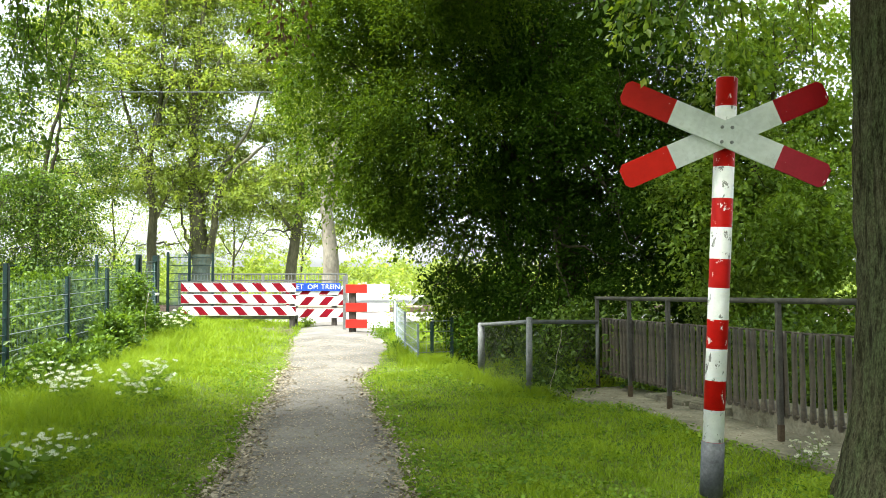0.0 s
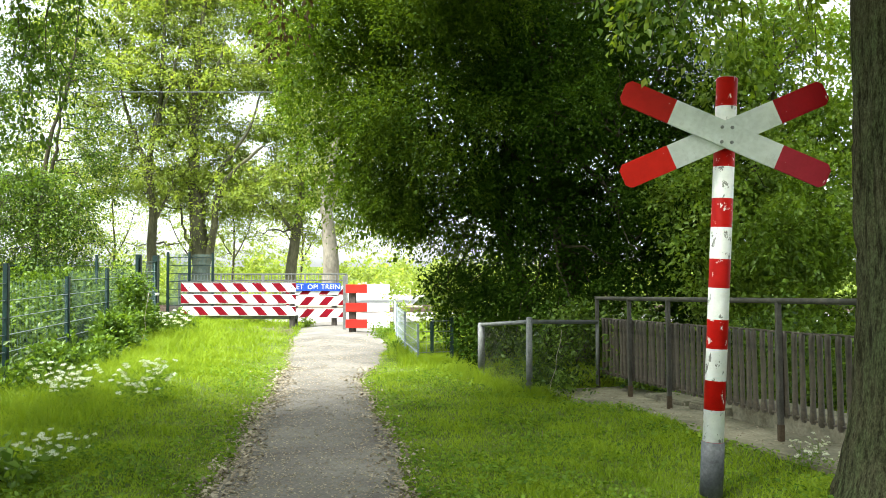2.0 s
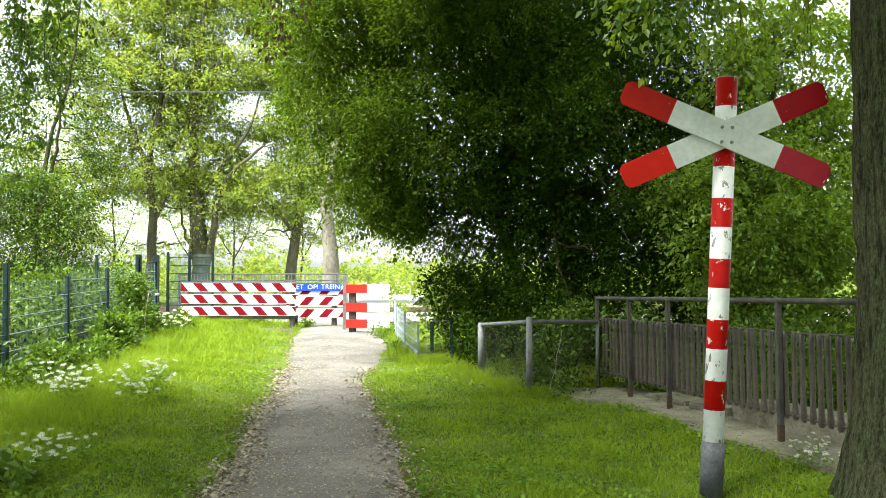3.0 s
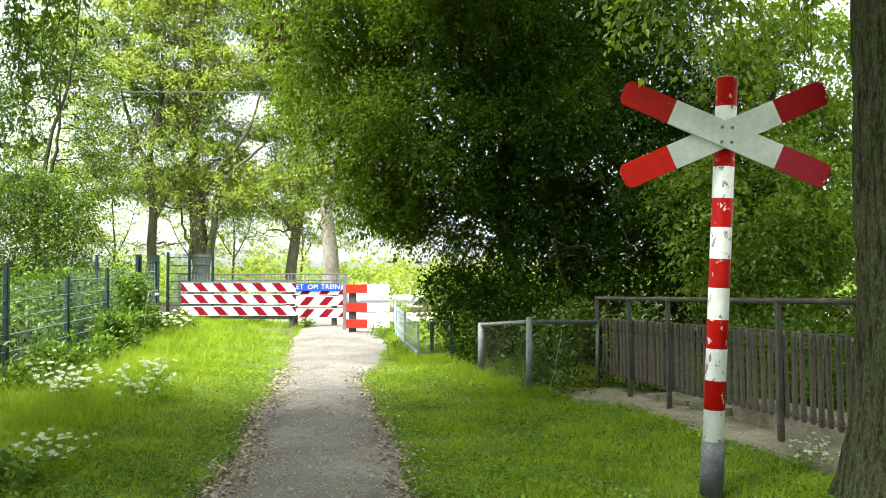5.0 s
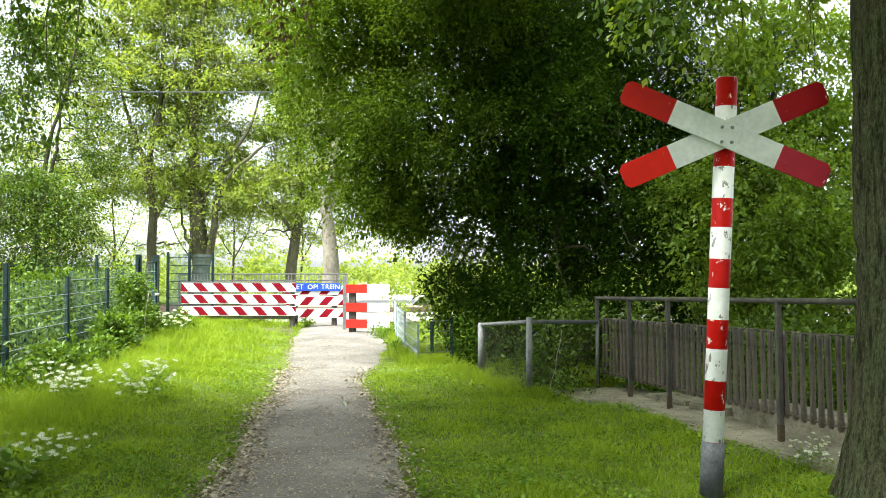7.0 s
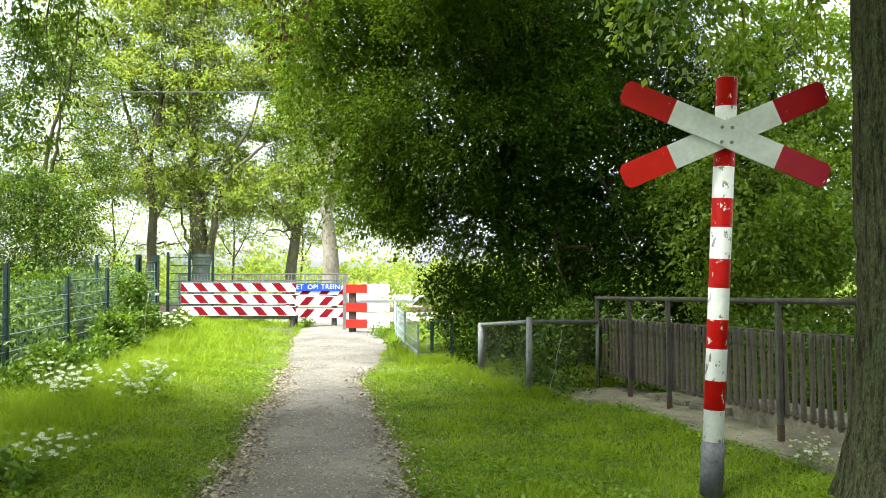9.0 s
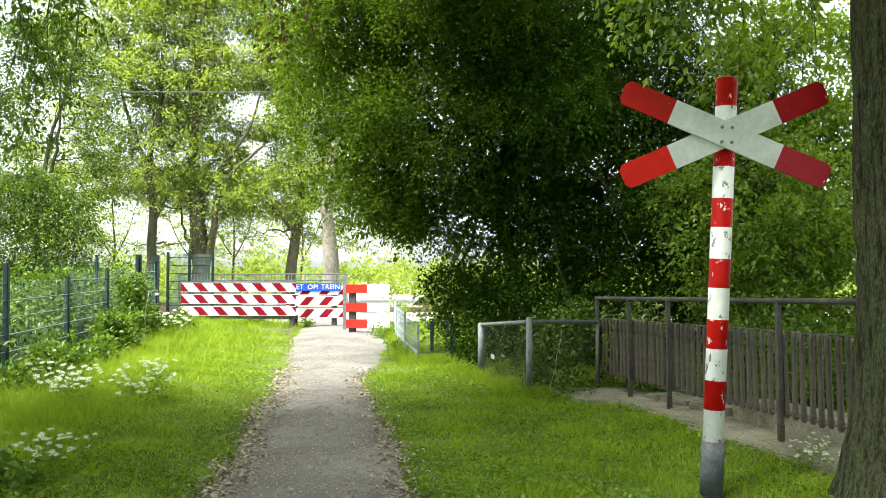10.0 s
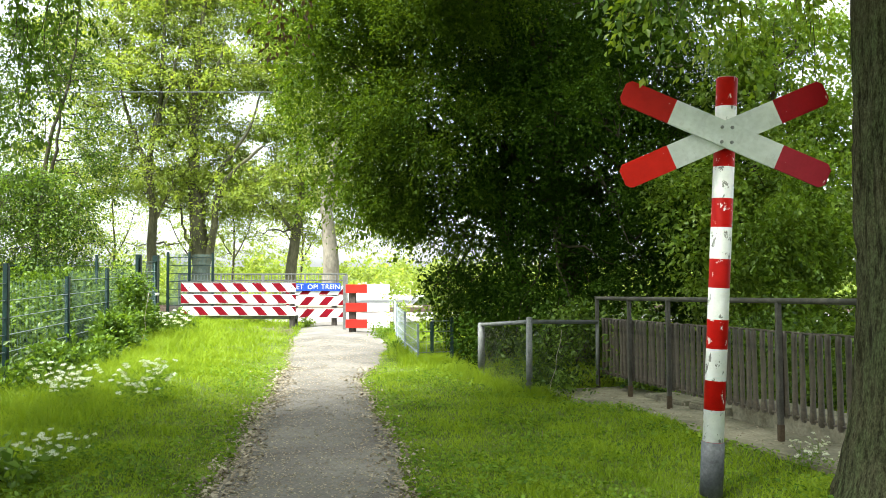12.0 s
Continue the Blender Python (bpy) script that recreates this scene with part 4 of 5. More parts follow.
# lit left side of the same tree, split off with its own lighter leaves
tree("maple_tree", (1.7, 14.0, 0), (-0.1, 13.2, 4.9), 0.13,
     [(0.1, 11.8, 5.3, 1.2, 1.0), (-1.5, 12.8, 4.6, 1.4, 1.2), (-0.3, 12.3, 5.0, 1.2, 1.1), (-1.15, 12.6, 3.1, 1.05, 0.95), (-0.2, 12.1, 3.4, 1.1, 0.9), (-0.5, 12.6, 2.3, 0.6, 0.4), (-1.0, 12.6, 2.35, 0.65, 0.45), (0.25, 12.6, 2.45, 0.75, 0.3), (0.3, 12.6, 1.85, 0.38, 0.22), (-1.2, 12.8, 5.9, 1.3, 0.9), (-0.35, 12.8, 1.95, 0.5, 0.22), (0.3, 12.9, 1.7, 0.6, 0.2), (-0.75, 13.0, 2.2, 0.5, 0.3)],
     8200, 15, 0.30, 0.052, "leaf_lit_side", "bark_dark", "lit side of the big tree over the path, in lighter leaf colour", "leaves with the light put into their green", droop=0.2, shell=0.72, flat=1.3, ragged=0.8, inner=1300, lobes=26, tuft=(0.17, 0.34))
tree("maple_shrub", (4.3, 11.6, 0), (4.1, 11.5, 3.2), 0.12,
     [(3.8, 11.2, 1.8, 1.1, 1.3), (4.5, 11.2, 2.2, 1.2, 1.2), (4.3, 11.6, 3.7, 0.9, 1.0), (5.0, 11.0, 1.1, 1.1, 1.0), (4.0, 10.9, 0.9, 1.0, 0.8), (4.9, 11.4, 3.4, 0.7, 0.6), (5.6, 11.8, 3.0, 0.6, 0.5), (4.5, 12.0, 4.7, 0.6, 0.4), (5.5, 11.4, 1.9, 0.7, 0.6), (5.4, 12.0, 4.5, 0.6, 0.5)],
     4600, 14, 0.30, 0.070, "leaf_fresh", "bark_dark", "bright green leafy shrub behind the railing", "fresh green leaves", droop=0.2, shell=0.35, category="shrub", ragged=1.2, inner=300)

# tall trees beyond the track


def knotted(points, n):
    """A smooth line of n points through a few knots."""
    p = np.asarray(points, float)
    u = np.linspace(0, len(p) - 1, n)
    k = np.clip(u.astype(int), 0, len(p) - 2)
    t = (u - k)[:, None]
    a, b, c, d = p[np.maximum(k - 1, 0)], p[k], p[k + 1], p[np.minimum(k + 2, len(p) - 1)]
    return b + 0.5 * t * (c - a + t * (2 * a - 5 * b + 4 * c - d + t * (3 * (b - c) + d - a)))


def tall_tree(name, trunk, radius, stems, spread, pads, leaf, bark, label, z0, z1, gaps=(), size=0.112, shift=0.0):
    """A tall open tree: a trunk through knots, thick stems that fork from it, and flat leafy pads, each on its own
    bough.
    gaps: openings (x, z, half width, half height) left in the foliage to fit the camera's view."""
    foot = np.array(trunk[0], float)
    ob = thing(name, pose(*foot), label, "tree")
    line = knotted(trunk, 22)
    line[1:-1] += rng.normal(0, 0.02, (20, 3))
    rad = radius * np.linspace(1, 0.16, 22)
    rad[:3] *= (1.45, 1.15, 1.03)
    v, f = tubes([(line - foot, rad)], 12)
    add_part("trunk", raw_mesh("trunk", v, f, bark, True), ob)
    woods = [(line, rad)]
    for knots, r in stems:
        lp = knotted(knots, 14)
        lp[1:-1] += rng.normal(0, 0.02, (12, 3))
        woods.append((lp, r * np.linspace(1, 0.25, 14)))
        v, f = tubes([(lp - foot, woods[-1][1])], 8)
        add_part("limb", raw_mesh("limb", v, f, bark, True), ob)
    knot, thick = np.concatenate([w[0] for w in woods]), np.concatenate([w[1] for w in woods])
    mid = line[:, 0].mean() + shift
    cs, os, twigs, places = [], [], [], []
    for k in range(pads):
        u = (k + rng.random()) / pads
        w = spread * (0.6 + 0.5 * math.sin(math.pi * min(1, 0.85 * u + 0.2)))
        a, q = rng.uniform(0, 2 * np.pi), math.sqrt(rng.random())
        c = np.array((mid + w * q * math.cos(a), foot[1] + 0.7 + 0.38 * w * q * math.sin(a), z0 + (z1 - z0) * u))
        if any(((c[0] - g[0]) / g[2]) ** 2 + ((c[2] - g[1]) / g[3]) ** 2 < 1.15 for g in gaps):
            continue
        places.append(c)
    places.sort(key=lambda c: np.linalg.norm(knot - c, axis=1).min())
    for c in places:
        far = np.linalg.norm(knot - c, axis=1) + np.where(knot[:, 2] > c[2] + 0.1, 1.2, 0) + np.where(knot[:, 2] < 1.5, 3.0, 0)
        n = int(np.argmin(far))
        bow = bent(knot[n], c, 7, 0.10, -0.04)
        r = min(0.05, thick[n] * 0.6)
        knot, thick = np.concatenate((knot, bow[2:])), np.concatenate((thick, r * np.linspace(0.8, 0.3, 5)))
        twigs.append((bow, r * np.linspace(1, 0.22, 7)))
        out = unit(c - knot[n] + (0, 0, 0.001)) * (1, 1, 0.25)
        pr = rng.uniform(0.45, 0.95)
        m = int(13 * pr / 0.7)
        d = rng.normal(0, 0.55, (m, 3)) * (pr, pr, pr * 0.22)
        p = c + d
        p[:, 2] -= 0.22 * (d[:, 0] ** 2 + d[:, 1] ** 2) / pr
        cs.append(p)
        os.append(np.tile(out, (m, 1)) + d * (0.8, 0.8, 0.2))
        for j in range(3):
            twigs.append((bent(bow[rng.integers(4, 7)], p[rng.integers(m)], 5, 0.12), 0.011 * np.linspace(1, 0.4, 5)))
    v, f = tubes([(q - foot, r) for q, r in twigs], 3)
    tagged(add_part("branchwork", raw_mesh("branchwork", v, f, bark, True), ob, "thin branches that carry the leaves"), kind="stuff")
    p, o = np.concatenate(cs), np.concatenate(os)
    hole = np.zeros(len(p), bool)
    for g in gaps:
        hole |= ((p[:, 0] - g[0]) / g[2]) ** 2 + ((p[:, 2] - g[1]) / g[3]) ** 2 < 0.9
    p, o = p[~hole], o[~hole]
    v, f = sprays(p - foot, o, 13, 0.5, size, 0.12, 0.6, 1.6)
    add_part("crown", raw_mesh("crown", v, f, leaf), ob, "layered light green leaves")
    return ob


# openings in the row of trees, placed to fit the camera's view of the white sky
VIEW_GAPS = ((-11.6, 2.9, 1.0, 1.15), (-9.75, 2.75, 0.42, 1.0), (-7.2, 7.4, 0.85, 0.6), (-7.0, 5.8, 0.5, 0.55), (-6.4, 2.5, 0.7, 0.6), (-14.2, 6.9, 0.32, 1.1), (-12.5, 5.6, 0.3, 0.45), (-10.8, 5.6, 0.28, 0.5), (-7.7, 9.7, 0.5, 0.35), (-15.6, 3.7, 0.4, 0.9), (-4.9, 3.2, 0.3, 0.4), (-8.5, 3.7, 0.25, 0.5))
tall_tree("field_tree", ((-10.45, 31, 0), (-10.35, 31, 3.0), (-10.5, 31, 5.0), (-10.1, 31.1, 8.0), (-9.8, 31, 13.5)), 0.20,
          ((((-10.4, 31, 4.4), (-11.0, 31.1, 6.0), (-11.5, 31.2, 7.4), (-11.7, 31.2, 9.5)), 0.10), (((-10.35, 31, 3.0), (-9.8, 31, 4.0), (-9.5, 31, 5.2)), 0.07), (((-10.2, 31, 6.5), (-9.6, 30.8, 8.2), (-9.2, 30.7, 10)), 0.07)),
          3.9, 540, "leaf_far_hazed", "bark", "tall slender tree with layered light green leaves", 2.3, 13.0, VIEW_GAPS, shift=-1.4)
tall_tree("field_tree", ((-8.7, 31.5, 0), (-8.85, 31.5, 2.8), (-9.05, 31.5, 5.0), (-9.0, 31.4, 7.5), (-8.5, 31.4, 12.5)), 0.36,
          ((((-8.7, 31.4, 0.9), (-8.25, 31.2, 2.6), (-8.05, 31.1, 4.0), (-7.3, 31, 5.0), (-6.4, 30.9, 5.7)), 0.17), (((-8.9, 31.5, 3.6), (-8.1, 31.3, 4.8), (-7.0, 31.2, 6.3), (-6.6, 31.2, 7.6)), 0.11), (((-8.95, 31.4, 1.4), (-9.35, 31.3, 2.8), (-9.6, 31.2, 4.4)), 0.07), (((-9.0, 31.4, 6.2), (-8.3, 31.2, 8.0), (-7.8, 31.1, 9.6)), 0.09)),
          3.5, 470, "leaf_far_hazed", "bark", "thick forked tree with spreading light green crown", 3.5, 12.5, VIEW_GAPS, shift=1.0)
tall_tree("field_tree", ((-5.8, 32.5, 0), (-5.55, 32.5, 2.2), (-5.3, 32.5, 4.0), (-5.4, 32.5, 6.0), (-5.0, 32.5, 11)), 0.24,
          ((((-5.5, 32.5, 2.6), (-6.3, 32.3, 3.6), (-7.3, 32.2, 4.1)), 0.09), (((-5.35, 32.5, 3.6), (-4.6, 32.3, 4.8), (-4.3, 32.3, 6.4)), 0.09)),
          2.3, 230, "leaf_far_hazed", "bark", "leaning tree with light green crown", 2.5, 11.0, VIEW_GAPS, shift=-0.3)
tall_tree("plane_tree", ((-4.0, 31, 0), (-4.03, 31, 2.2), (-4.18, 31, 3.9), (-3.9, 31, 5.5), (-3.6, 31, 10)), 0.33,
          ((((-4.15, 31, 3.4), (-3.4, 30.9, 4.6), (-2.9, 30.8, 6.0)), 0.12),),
          2.0, 150, "leaf_far_hazed", "bark_pale", "tree with a pale peeling trunk", 2.2, 9.5, ((-4.2, 2.4, 0.6, 1.4),), shift=1.3)
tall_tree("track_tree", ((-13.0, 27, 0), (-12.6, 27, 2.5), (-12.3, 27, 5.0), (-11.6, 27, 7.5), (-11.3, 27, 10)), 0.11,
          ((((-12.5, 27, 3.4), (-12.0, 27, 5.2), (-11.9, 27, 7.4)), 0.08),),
          2.4, 170, "leaf_shade_mix", "bark_dark", "slender dark-stemmed tree behind the green fence", 2.6, 9.5, ((-12.3, 6.0, 0.45, 1.0),), 0.09, -1.0)
tall_tree("track_tree", ((-12.2, 23, 0), (-12.0, 23, 1.6), (-11.7, 23, 3.2)), 0.08, (),
          2.0, 150, "leaf_shade_mix", "bark_dark", "young bushy tree behind the green fence", 0.6, 4.0, (), 0.09, 0.3)
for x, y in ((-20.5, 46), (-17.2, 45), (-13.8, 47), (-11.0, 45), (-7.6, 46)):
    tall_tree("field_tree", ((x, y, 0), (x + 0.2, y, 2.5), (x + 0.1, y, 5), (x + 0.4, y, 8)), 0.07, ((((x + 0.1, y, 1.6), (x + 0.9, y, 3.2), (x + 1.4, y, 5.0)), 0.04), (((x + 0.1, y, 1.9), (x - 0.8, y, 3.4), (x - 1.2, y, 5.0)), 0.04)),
              1.9, 44, "leaf_far_hazed", "bark_dark", "thin twiggy tree far across the field", 1.9, 7.0, (), 0.10)

# the tree over the left verge, of which twigs hang into view; its unseen crown is extended to shade the near ground
tree_left = tree("verge_tree", (-6.6, 4.0, 0), (-6.2, 4.2, 5.5), 0.26,
                 [(-4.2, 5.4, 6.0, 2.0, 1.1), (-6.0, 6.5, 5.8, 2.0, 1.2), (-5.4, 2.5, 6.2, 2.4, 1.3), (-2.4, 3.0, 6.6, 2.2, 1.1), (-3.2, 7.2, 6.3, 1.7, 0.8), (-3.0, 0.0, 6.8, 2.6, 1.3), (-6.0, -0.5, 6.6, 2.6, 1.4), (-3.6, -3.5, 6.8, 2.8, 1.4), (-1.4, 5.6, 6.9, 1.9, 0.9), (-1.6, 8.6, 7.4, 1.9, 0.9), (-1.8, 8.0, 6.6, 1.7, 0.8), (-8.0, 2.0, 5.4, 2.2, 2.0), (-6.5, -5.5, 5.8, 3.0, 2.4)],
                 4000, 14, 0.5, 0.18, "leaf_mid", "bark_dark", "tree over the verge with hanging leafy twigs", "crown of green leaves, out of view, extended for shade", shell=0.2, ragged=0.2)
for pivot, tips, per, size, leaf, gain, lag in (
    ((-3.1, 6.3, 3.9), ((-3.13, 6.3, 2.3), (-3.02, 6.4, 2.6), (-3.2, 6.3, 2.5), (-3.08, 6.3, 2.9), (-2.95, 6.3, 3.0)), 21, 0.052, "leaf_mid", 1.5, 0.0),
    ((-2.7, 6.3, 3.8), ((-2.68, 6.3, 3.25), (-2.58, 6.4, 3.3), (-2.82, 6.4, 3.15), (-2.9, 6.3, 3.3)), 14, 0.052, "leaf_mid", 2.4, 0.0),
    ((-3.0, 6.6, 3.5), ((-2.85, 6.6, 2.65), (-3.0, 6.6, 2.4), (-3.2, 6.6, 2.2), (-2.95, 6.6, 2.85)), 14, 0.052, "leaf_mid", 1.7, 1.0),
    ((-1.15, 6.0, 3.7), ((-1.2, 6.0, 3.15), (-1.1, 6.0, 3.05), (-1.02, 6.0, 3.15)), 9, 0.05, "leaf_brown", 0.4, 2.0),
):
    SWAY.append((bough(tree_left, pivot, tips, per, 0.18, size, leaf), gain, lag))

# ---- undergrowth ----


def undergrowth(name, blobs, count, per, length, size, leaf, label, category="shrubs"):
    p, o = in_blobs(blobs, count, 0.3)
    p[:, 2] = np.abs(p[:, 2])
    v, f = sprays(p, o + (0, 0, 0.5), per, length, size, 0.15, 0.6)
    v[:, 2] = np.maximum(v[:, 2], 0.01)
    tagged(new(name, raw_mesh(name, v, f, leaf)), label, category, kind="stuff")


undergrowth("fence_shrubs", [(-6.1, 9.2, 0.3, 0.7, 0.85), (-6.0, 10.6, 0.3, 0.65, 0.8), (-6.4, 11.5, 0.4, 0.8, 0.9), (-6.2, 12.4, 0.2, 0.6, 0.8), (-6.2, 13.8, 0.3, 0.6, 0.9), (-6.7, 14.4, 0.4, 0.9, 1.0), (-6.2, 7.6, 0.2, 1.0, 1.0), (-6.9, 16.5, 0.4, 0.9, 1.0), (-6.3, 15.6, 0.3, 0.5, 0.9)],
            3000, 10, 0.22, 0.085, "leaf_shade_mix", "nettles and brambles growing behind the fence")
undergrowth("verge_nettles", [(-5.45, 15.3, 0.5, 0.36, 0.8), (-5.35, 14.6, 0.2, 0.34, 0.6), (-5.6, 16.4, 0.2, 0.4, 0.5), (-4.9, 9.4, 0.0, 0.42, 0.55), (-4.75, 10.8, 0.0, 0.42, 0.45), (-4.85, 11.9, 0.0, 0.42, 0.5), (-5.0, 13.2, 0.05, 0.4, 0.6), (-4.9, 8.2, 0.0, 0.5, 0.55), (-2.85, 5.5, 0.0, 0.3, 0.16), (-3.3, 5.9, 0.0, 0.3, 0.2), (-5.3, 17.3, 0.05, 0.4, 0.45), (-4.45, 9.9, 0.0, 0.3, 0.35)],
            2300, 10, 0.20, 0.075, "leaf_mid", "fresh nettles in front of the green fence")
undergrowth("bank_shrubs", [(-8.5, 18, 0.4, 1.2, 0.8), (-10.5, 19.5, 0.5, 1.6, 1.1), (-9, 22, 0.5, 1.5, 1.0), (-12.5, 22, 0.7, 2.0, 1.6), (-7.5, 20, 0.2, 0.8, 0.6), (-10.9, 24, 1.2, 1.0, 1.0)],
            1700, 12, 0.42, 0.10, "leaf_shade_mix", "green scrub behind the fence")
undergrowth("barrier_weeds", [(-5.8, 20.6, 0.05, 0.4, 0.35), (-4.4, 20.4, 0.05, 0.35, 0.3), (-3.2, 20.5, 0.0, 0.2, 0.2), (-5.3, 18.9, 0.0, 0.4, 0.4), (-1.1, 17.5, 0.0, 0.35, 0.3), (-0.8, 14.6, 0.0, 0.2, 0.2)],
            380, 10, 0.16, 0.05, "herb", "weeds at the foot of the barriers")
undergrowth("ditch_plants", [(2.55, 10.3, 0.0, 0.5, 0.4), (3.0, 9.6, 0.0, 0.5, 0.35), (3.6, 8.6, 0.0, 0.6, 0.45), (4.1, 7.4, 0.0, 0.6, 0.5), (1.25, 9.9, 0.0, 0.35, 0.2), (1.3, 10.6, 0.1, 0.45, 0.65), (1.7, 10.9, 0.2, 0.45, 0.75), (2.6, 10.4, 0.3, 0.6, 0.8), (3.6, 9.6, 0.2, 0.8, 0.8), (4.4, 8.6, 0.1, 0.9, 0.9), (1.45, 10.5, 0.15, 0.35, 0.5), (2.3, 10.9, 0.2, 0.4, 0.6)],
            2400, 10, 0.22, 0.060, "leaf_shade_mix", "leafy plants behind the railing and fence")
undergrowth("track_bush", [(-1.05, 21.4, 0.4, 0.28, 0.5), (0.2, 20.2, 0.2, 0.6, 0.6), (1.4, 20.5, 0.3, 0.9, 0.8)], 300, 10, 0.26, 0.08, "leaf_light", "sunlit yellow-green bush beside the track")
# bush added for the backlit leaves hanging here; their light is in its colour
undergrowth("fence_bush", [(-0.12, 13.9, 0.75, 0.36, 0.55), (0.35, 14.0, 0.5, 0.4, 0.5)], 170, 10, 0.2, 0.06, "leaf_light", "added bush behind the low fence, sunlight put into its green")
# added to close bright gaps; shade below the crowns is in its leaf colour
undergrowth("understorey", [(0.6, 14.8, 0.2, 0.65, 0.7), (1.5, 14.4, 0.3, 0.9, 0.8), (2.8, 13.6, 0.3, 1.2, 0.9), (4.5, 13.5, 0.3, 1.3, 1.0), (6.2, 13.0, 0.3, 1.2, 1.2), (2.0, 15.0, 0.5, 1.2, 1.0), (3.8, 15.0, 0.5, 1.3, 1.1)], 2100, 10, 0.35, 0.09, "leaf_shaded", "added undergrowth beneath the trees in a shaded leaf colour")
undergrowth("far_hedge", [(x, 46 + 4 * math.sin(x), 0.2, 1.7, (1.9 if x < -5 else 1.8) + 0.35 * math.sin(x * 2.1)) for x in np.arange(-34, 24, 1.2)], 5400, 10, 0.5, 0.19, "leaf_far_hazed", "green hedge far across the field, its colour paled for haze", "hedge")


def cow_parsley():
    umbels = []
    for _ in range(3):
        q = np.clip(rng.normal(0, 1, (110, 3)), -1.4, 1.4) * (0.021, 0.021, 0.008)
        v, f = leaves(q, unit(rng.normal(0, 1, (110, 3)) * (1, 1, 0.4)), 0.010, 1.1, 2.0, 0.2)
        umbels.append(raw_mesh("umbel", v, f, "petal"))

    def plant(h, heads):
        ob = thing("cow_parsley", pose(0, 0, 0), "white flowering cow parsley in the grass", "wildflower", "cow parsley")
        woods, pts = [((np.array(((0, 0, -0.02), (0.01, 0, h * 0.5), (0.0, 0.01, h * 0.72)))), 0.004)], []
        for j in range(heads):
            a = j * 2.4
            tip = np.array((math.cos(a) * 0.16 * (0.4 + 0.9 * rng.random()), math.sin(a) * 0.18, h * rng.uniform(0.5, 1.0)))
            woods.append((bent((0, 0, h * rng.uniform(0.4, 0.7)), tip, 5, 0.08), 0.0025))
            pts.append(tip)
        v, f = tubes(woods, 4)
        add_part("stem", raw_mesh("stem", v, f, "herb"), ob)
        for t in pts:
            add_part("umbel", umbels[rng.integers(3)], ob, "flat white flower head", pose(*t, rng.normal(0, 12), rng.normal(0, 12), rng.uniform(0, 360)))
        q = rng.normal(0, 1, (50, 3)) * (0.09, 0.09, 0.0) + (0, 0, 1) * rng.uniform(0.1, 0.6, (50, 1)) * h
        v, f = leaves(q, unit(rng.normal(0, 1, (50, 3)) * (1, 1, 0.3)), 0.07, 0.4, 1.0)
        add_part("leaves", raw_mesh("leaves", v, f, "herb"), ob, "ferny green leaves")
        return ob

    kinds = [plant(0.52, 8), plant(0.42, 6), plant(0.6, 9)]
    spots = []
    for cx, cy, sx, sy, n in ((-3.85, 8.9, 0.14, 0.35, 7), (-3.4, 9.3, 0.15, 0.3, 2), (-2.98, 8.9, 0.15, 0.3, 6), (-2.75, 6.1, 0.12, 0.2, 4), (-2.45, 5.55, 0.15, 0.1, 3), (-5.4, 16.6, 0.2, 0.4, 6), (2.55, 5.9, 0.06, 0.06, 5)):
        for _ in range(n):
            spots.append((cx + rng.normal(0, sx), cy + rng.normal(0, sy)))
    for j, (x, y) in enumerate(spots):
        z = float(height(np.array([x]), np.array([y]))[0]) - 0.01
        s = 0.4 if x > 0 else 0.55 if y < 7 else (0.62 + 0.3 * rng.random() if y < 12 else 1.0)
        m = pose(x, y, z, rng.normal(0, 5), rng.normal(0, 5), rng.uniform(0, 360))
        if j < 3:
            kinds[j].matrix_basis = m
            if s != 1.0:
                kinds[j].scale = (s, s, s)
        else:
            c = copy_thing(kinds[j % 3], m)
            c.scale = (s, s, s)


cow_parsley()


def dry_stalks():
    for a, b, r in (((1.20, 9.8, 0.0), (1.35, 9.9, 0.72), 0.004), ((0.80, 7.1, 0.0), (0.81, 7.1, 0.1), 0.003), ((-5.0, 14.5, 0), (-4.9, 14.5, 1.0), 0.006)):
        v, f = tubes([(bent(a, b, 6, 0.04), r * np.linspace(1, 0.6, 6))], 6)
        tagged(new("dry_stalk", raw_mesh("dry_stalk", v, f, "litter", True)), "pale dry plant stalk standing in the grass", "stalk", "dry stalks")


dry_stalks()


def petal(at):
    """A pale petal, curled along its length."""
    v, f = [], []
    for i, (u, w) in enumerate(((0, 0.1), (0.3, 0.8), (0.65, 1.0), (1, 0.35))):
        for j in (-1, 0, 1):
            v.append((0.026 * (u - 0.5), 0.010 * w * j, 0.004 * j * j + 0.003 * math.sin(u * 3)))
    for i in range(3):
        for j in range(2):
            k = i * 3 + j
            f.append((k, k + 1, k + 4, k + 3))
    ob = tagged(new("petal", raw_mesh("petal", v, f, "petal", True)), "pale petal drifting down in the wind", "petal", "drifting petals")
    ob.matrix_basis = at
    return ob


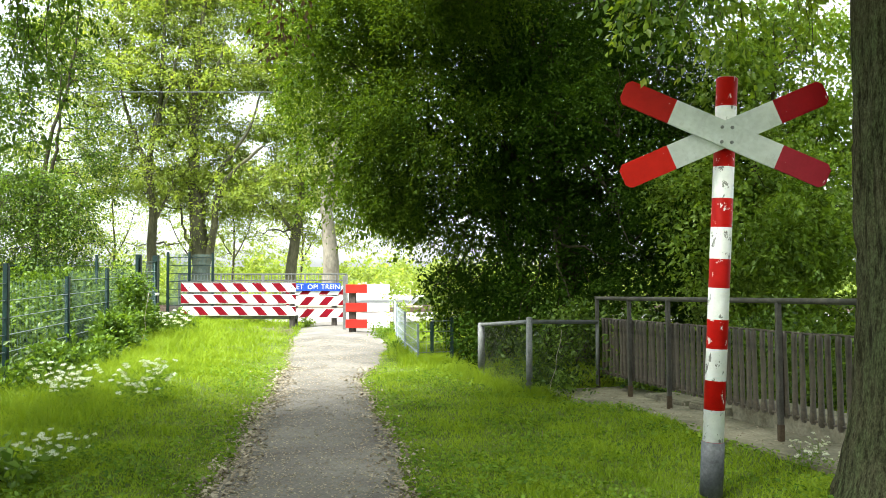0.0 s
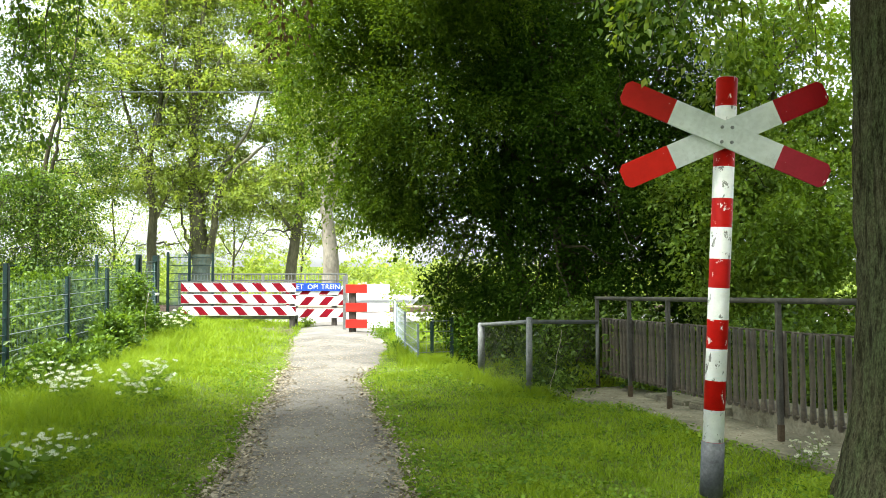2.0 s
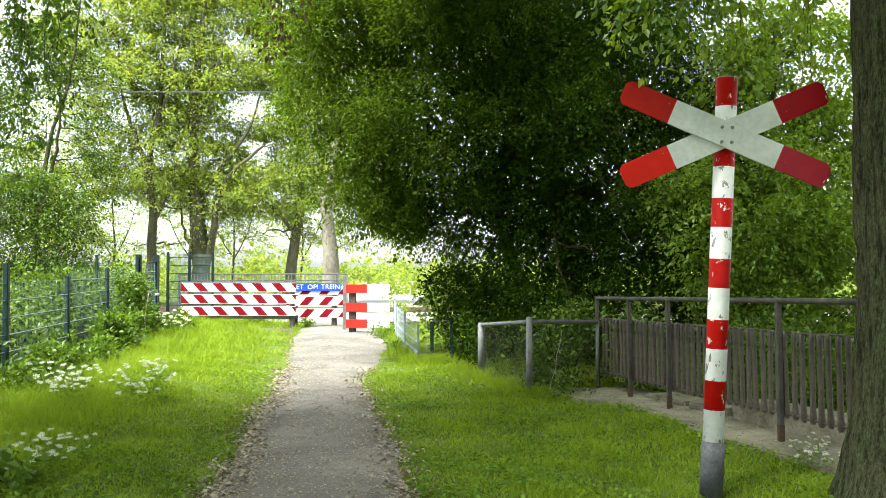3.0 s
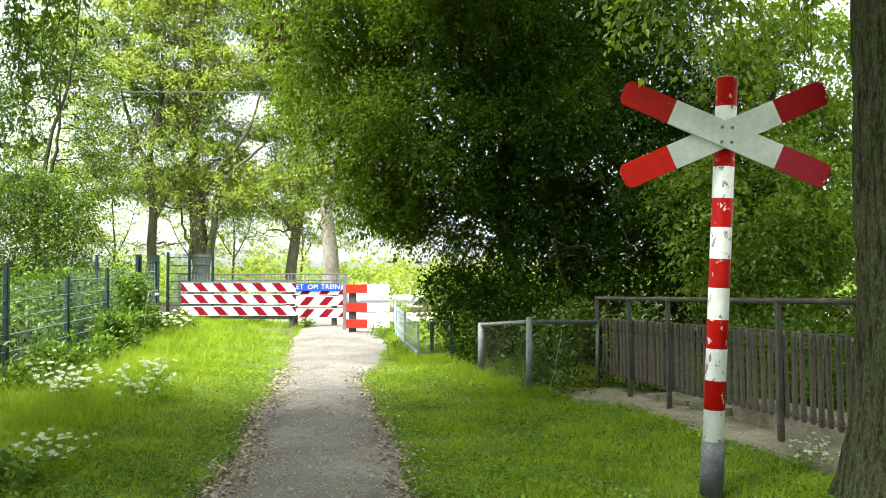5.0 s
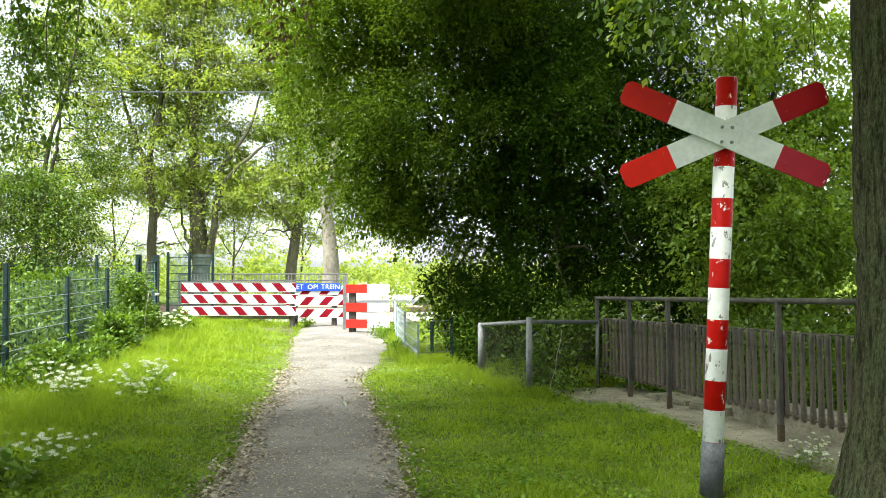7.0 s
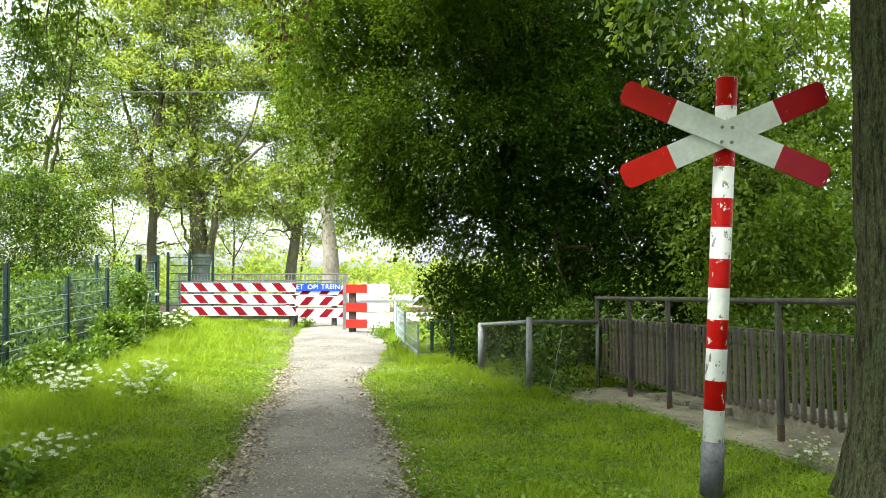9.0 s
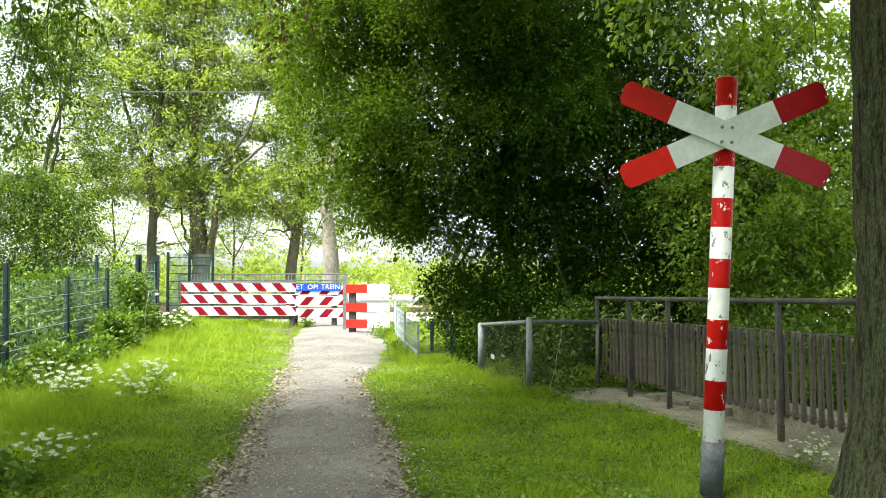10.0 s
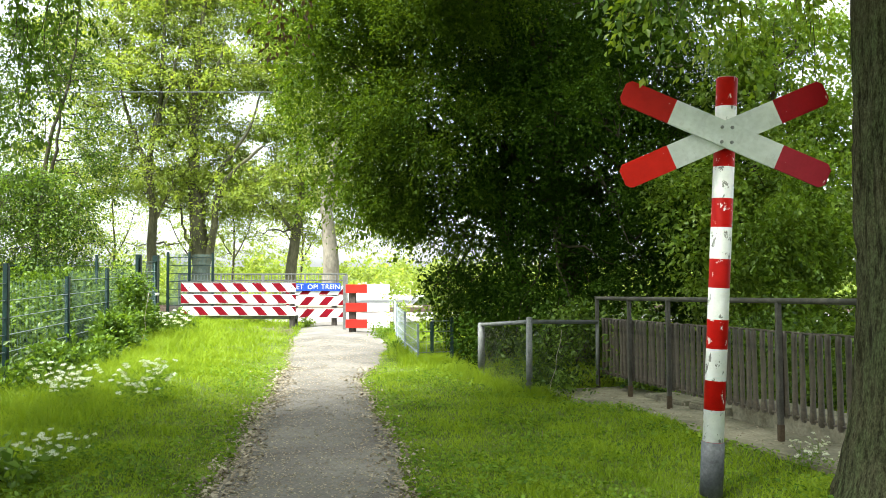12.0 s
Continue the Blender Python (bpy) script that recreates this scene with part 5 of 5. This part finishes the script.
PETALS = []
for t0, way in ((9.6, ((-0.6, 2.1, 3.2), (-0.3, 1.55, 2.55), (-0.1, 1.09, 1.84), (0.0, 0.92, 1.60), (0.2, 0.55, 1.28), (0.4, 0.226, 1.03), (0.7, -0.25, 0.55), (1.1, -0.75, 0.045))),
                (6.5, ((-0.5, 1.9, 3.3), (-0.2, 1.2, 2.55), (0.0, 0.652, 2.0), (0.1, 0.39, 1.73), (0.3, -0.1, 1.25), (0.6, -0.6, 0.6), (1.0, -1.0, 0.045)))):
    rows = [(0, pose(way[0][1], 4.0, way[0][2], 20, 10, 0))]
    for k, (dt, x, z) in enumerate(way):
        rows.append((t0 + dt, pose(x, 4.0, z, 20 + 50 * (k % 2), 10 - 40 * (k % 3), 35 * k) if k < len(way) - 1 else pose(x, 4.0, z, 5, 0, 35 * k)))
    rows.append((12.0, rows[-1][1]))
    PETALS.append((petal(rows[0][1]), rows))


def motions():
    """Wind: the hanging boughs swing a little."""
    drift = ((0, 0.0), (0.5, 0.1), (1.0, 0.3), (1.5, 0.8), (2.0, 0.5), (2.5, -0.4), (3.0, -0.9), (4.0, -1.1), (4.8, -0.9), (5.5, -0.6), (6.0, 0.2), (6.5, 0.5), (7.0, 0.45), (8.0, 0.4), (9.0, 0.7), (9.5, 1.2), (10.0, 0.9), (10.5, 0.4), (11.0, 0.0), (11.5, 0.0), (12.0, -0.3))
    for ob, rows in PETALS:
        walk(ob, rows)
    for k, name in enumerate(("maple_tree", "maple_shrub", "hawthorn_tree")):
        crown = [o for o in bpy.data.objects[name].children if o.name.startswith("crown")][0]
        walk(crown, [(t, pose(0, 0, 0, 0.05 * math.sin(2.1 * t + k), 0.13 * s + 0.05 * math.sin(2.7 * t + 2 * k), 0)) for t, s in drift])
    for ob, gain, lag in SWAY:
        at = ob.matrix_basis.translation.copy()
        rows = []
        for t, s in drift:
            a = gain * (1.6 * s + 0.7 * math.sin(1.9 * t + 2 * lag) * min(1, lag))
            rows.append((t, pose(at.x, at.y, at.z, 0.5 * gain * math.sin(2.3 * t + lag), -a, 0)))
        walk(ob, rows)


motions()
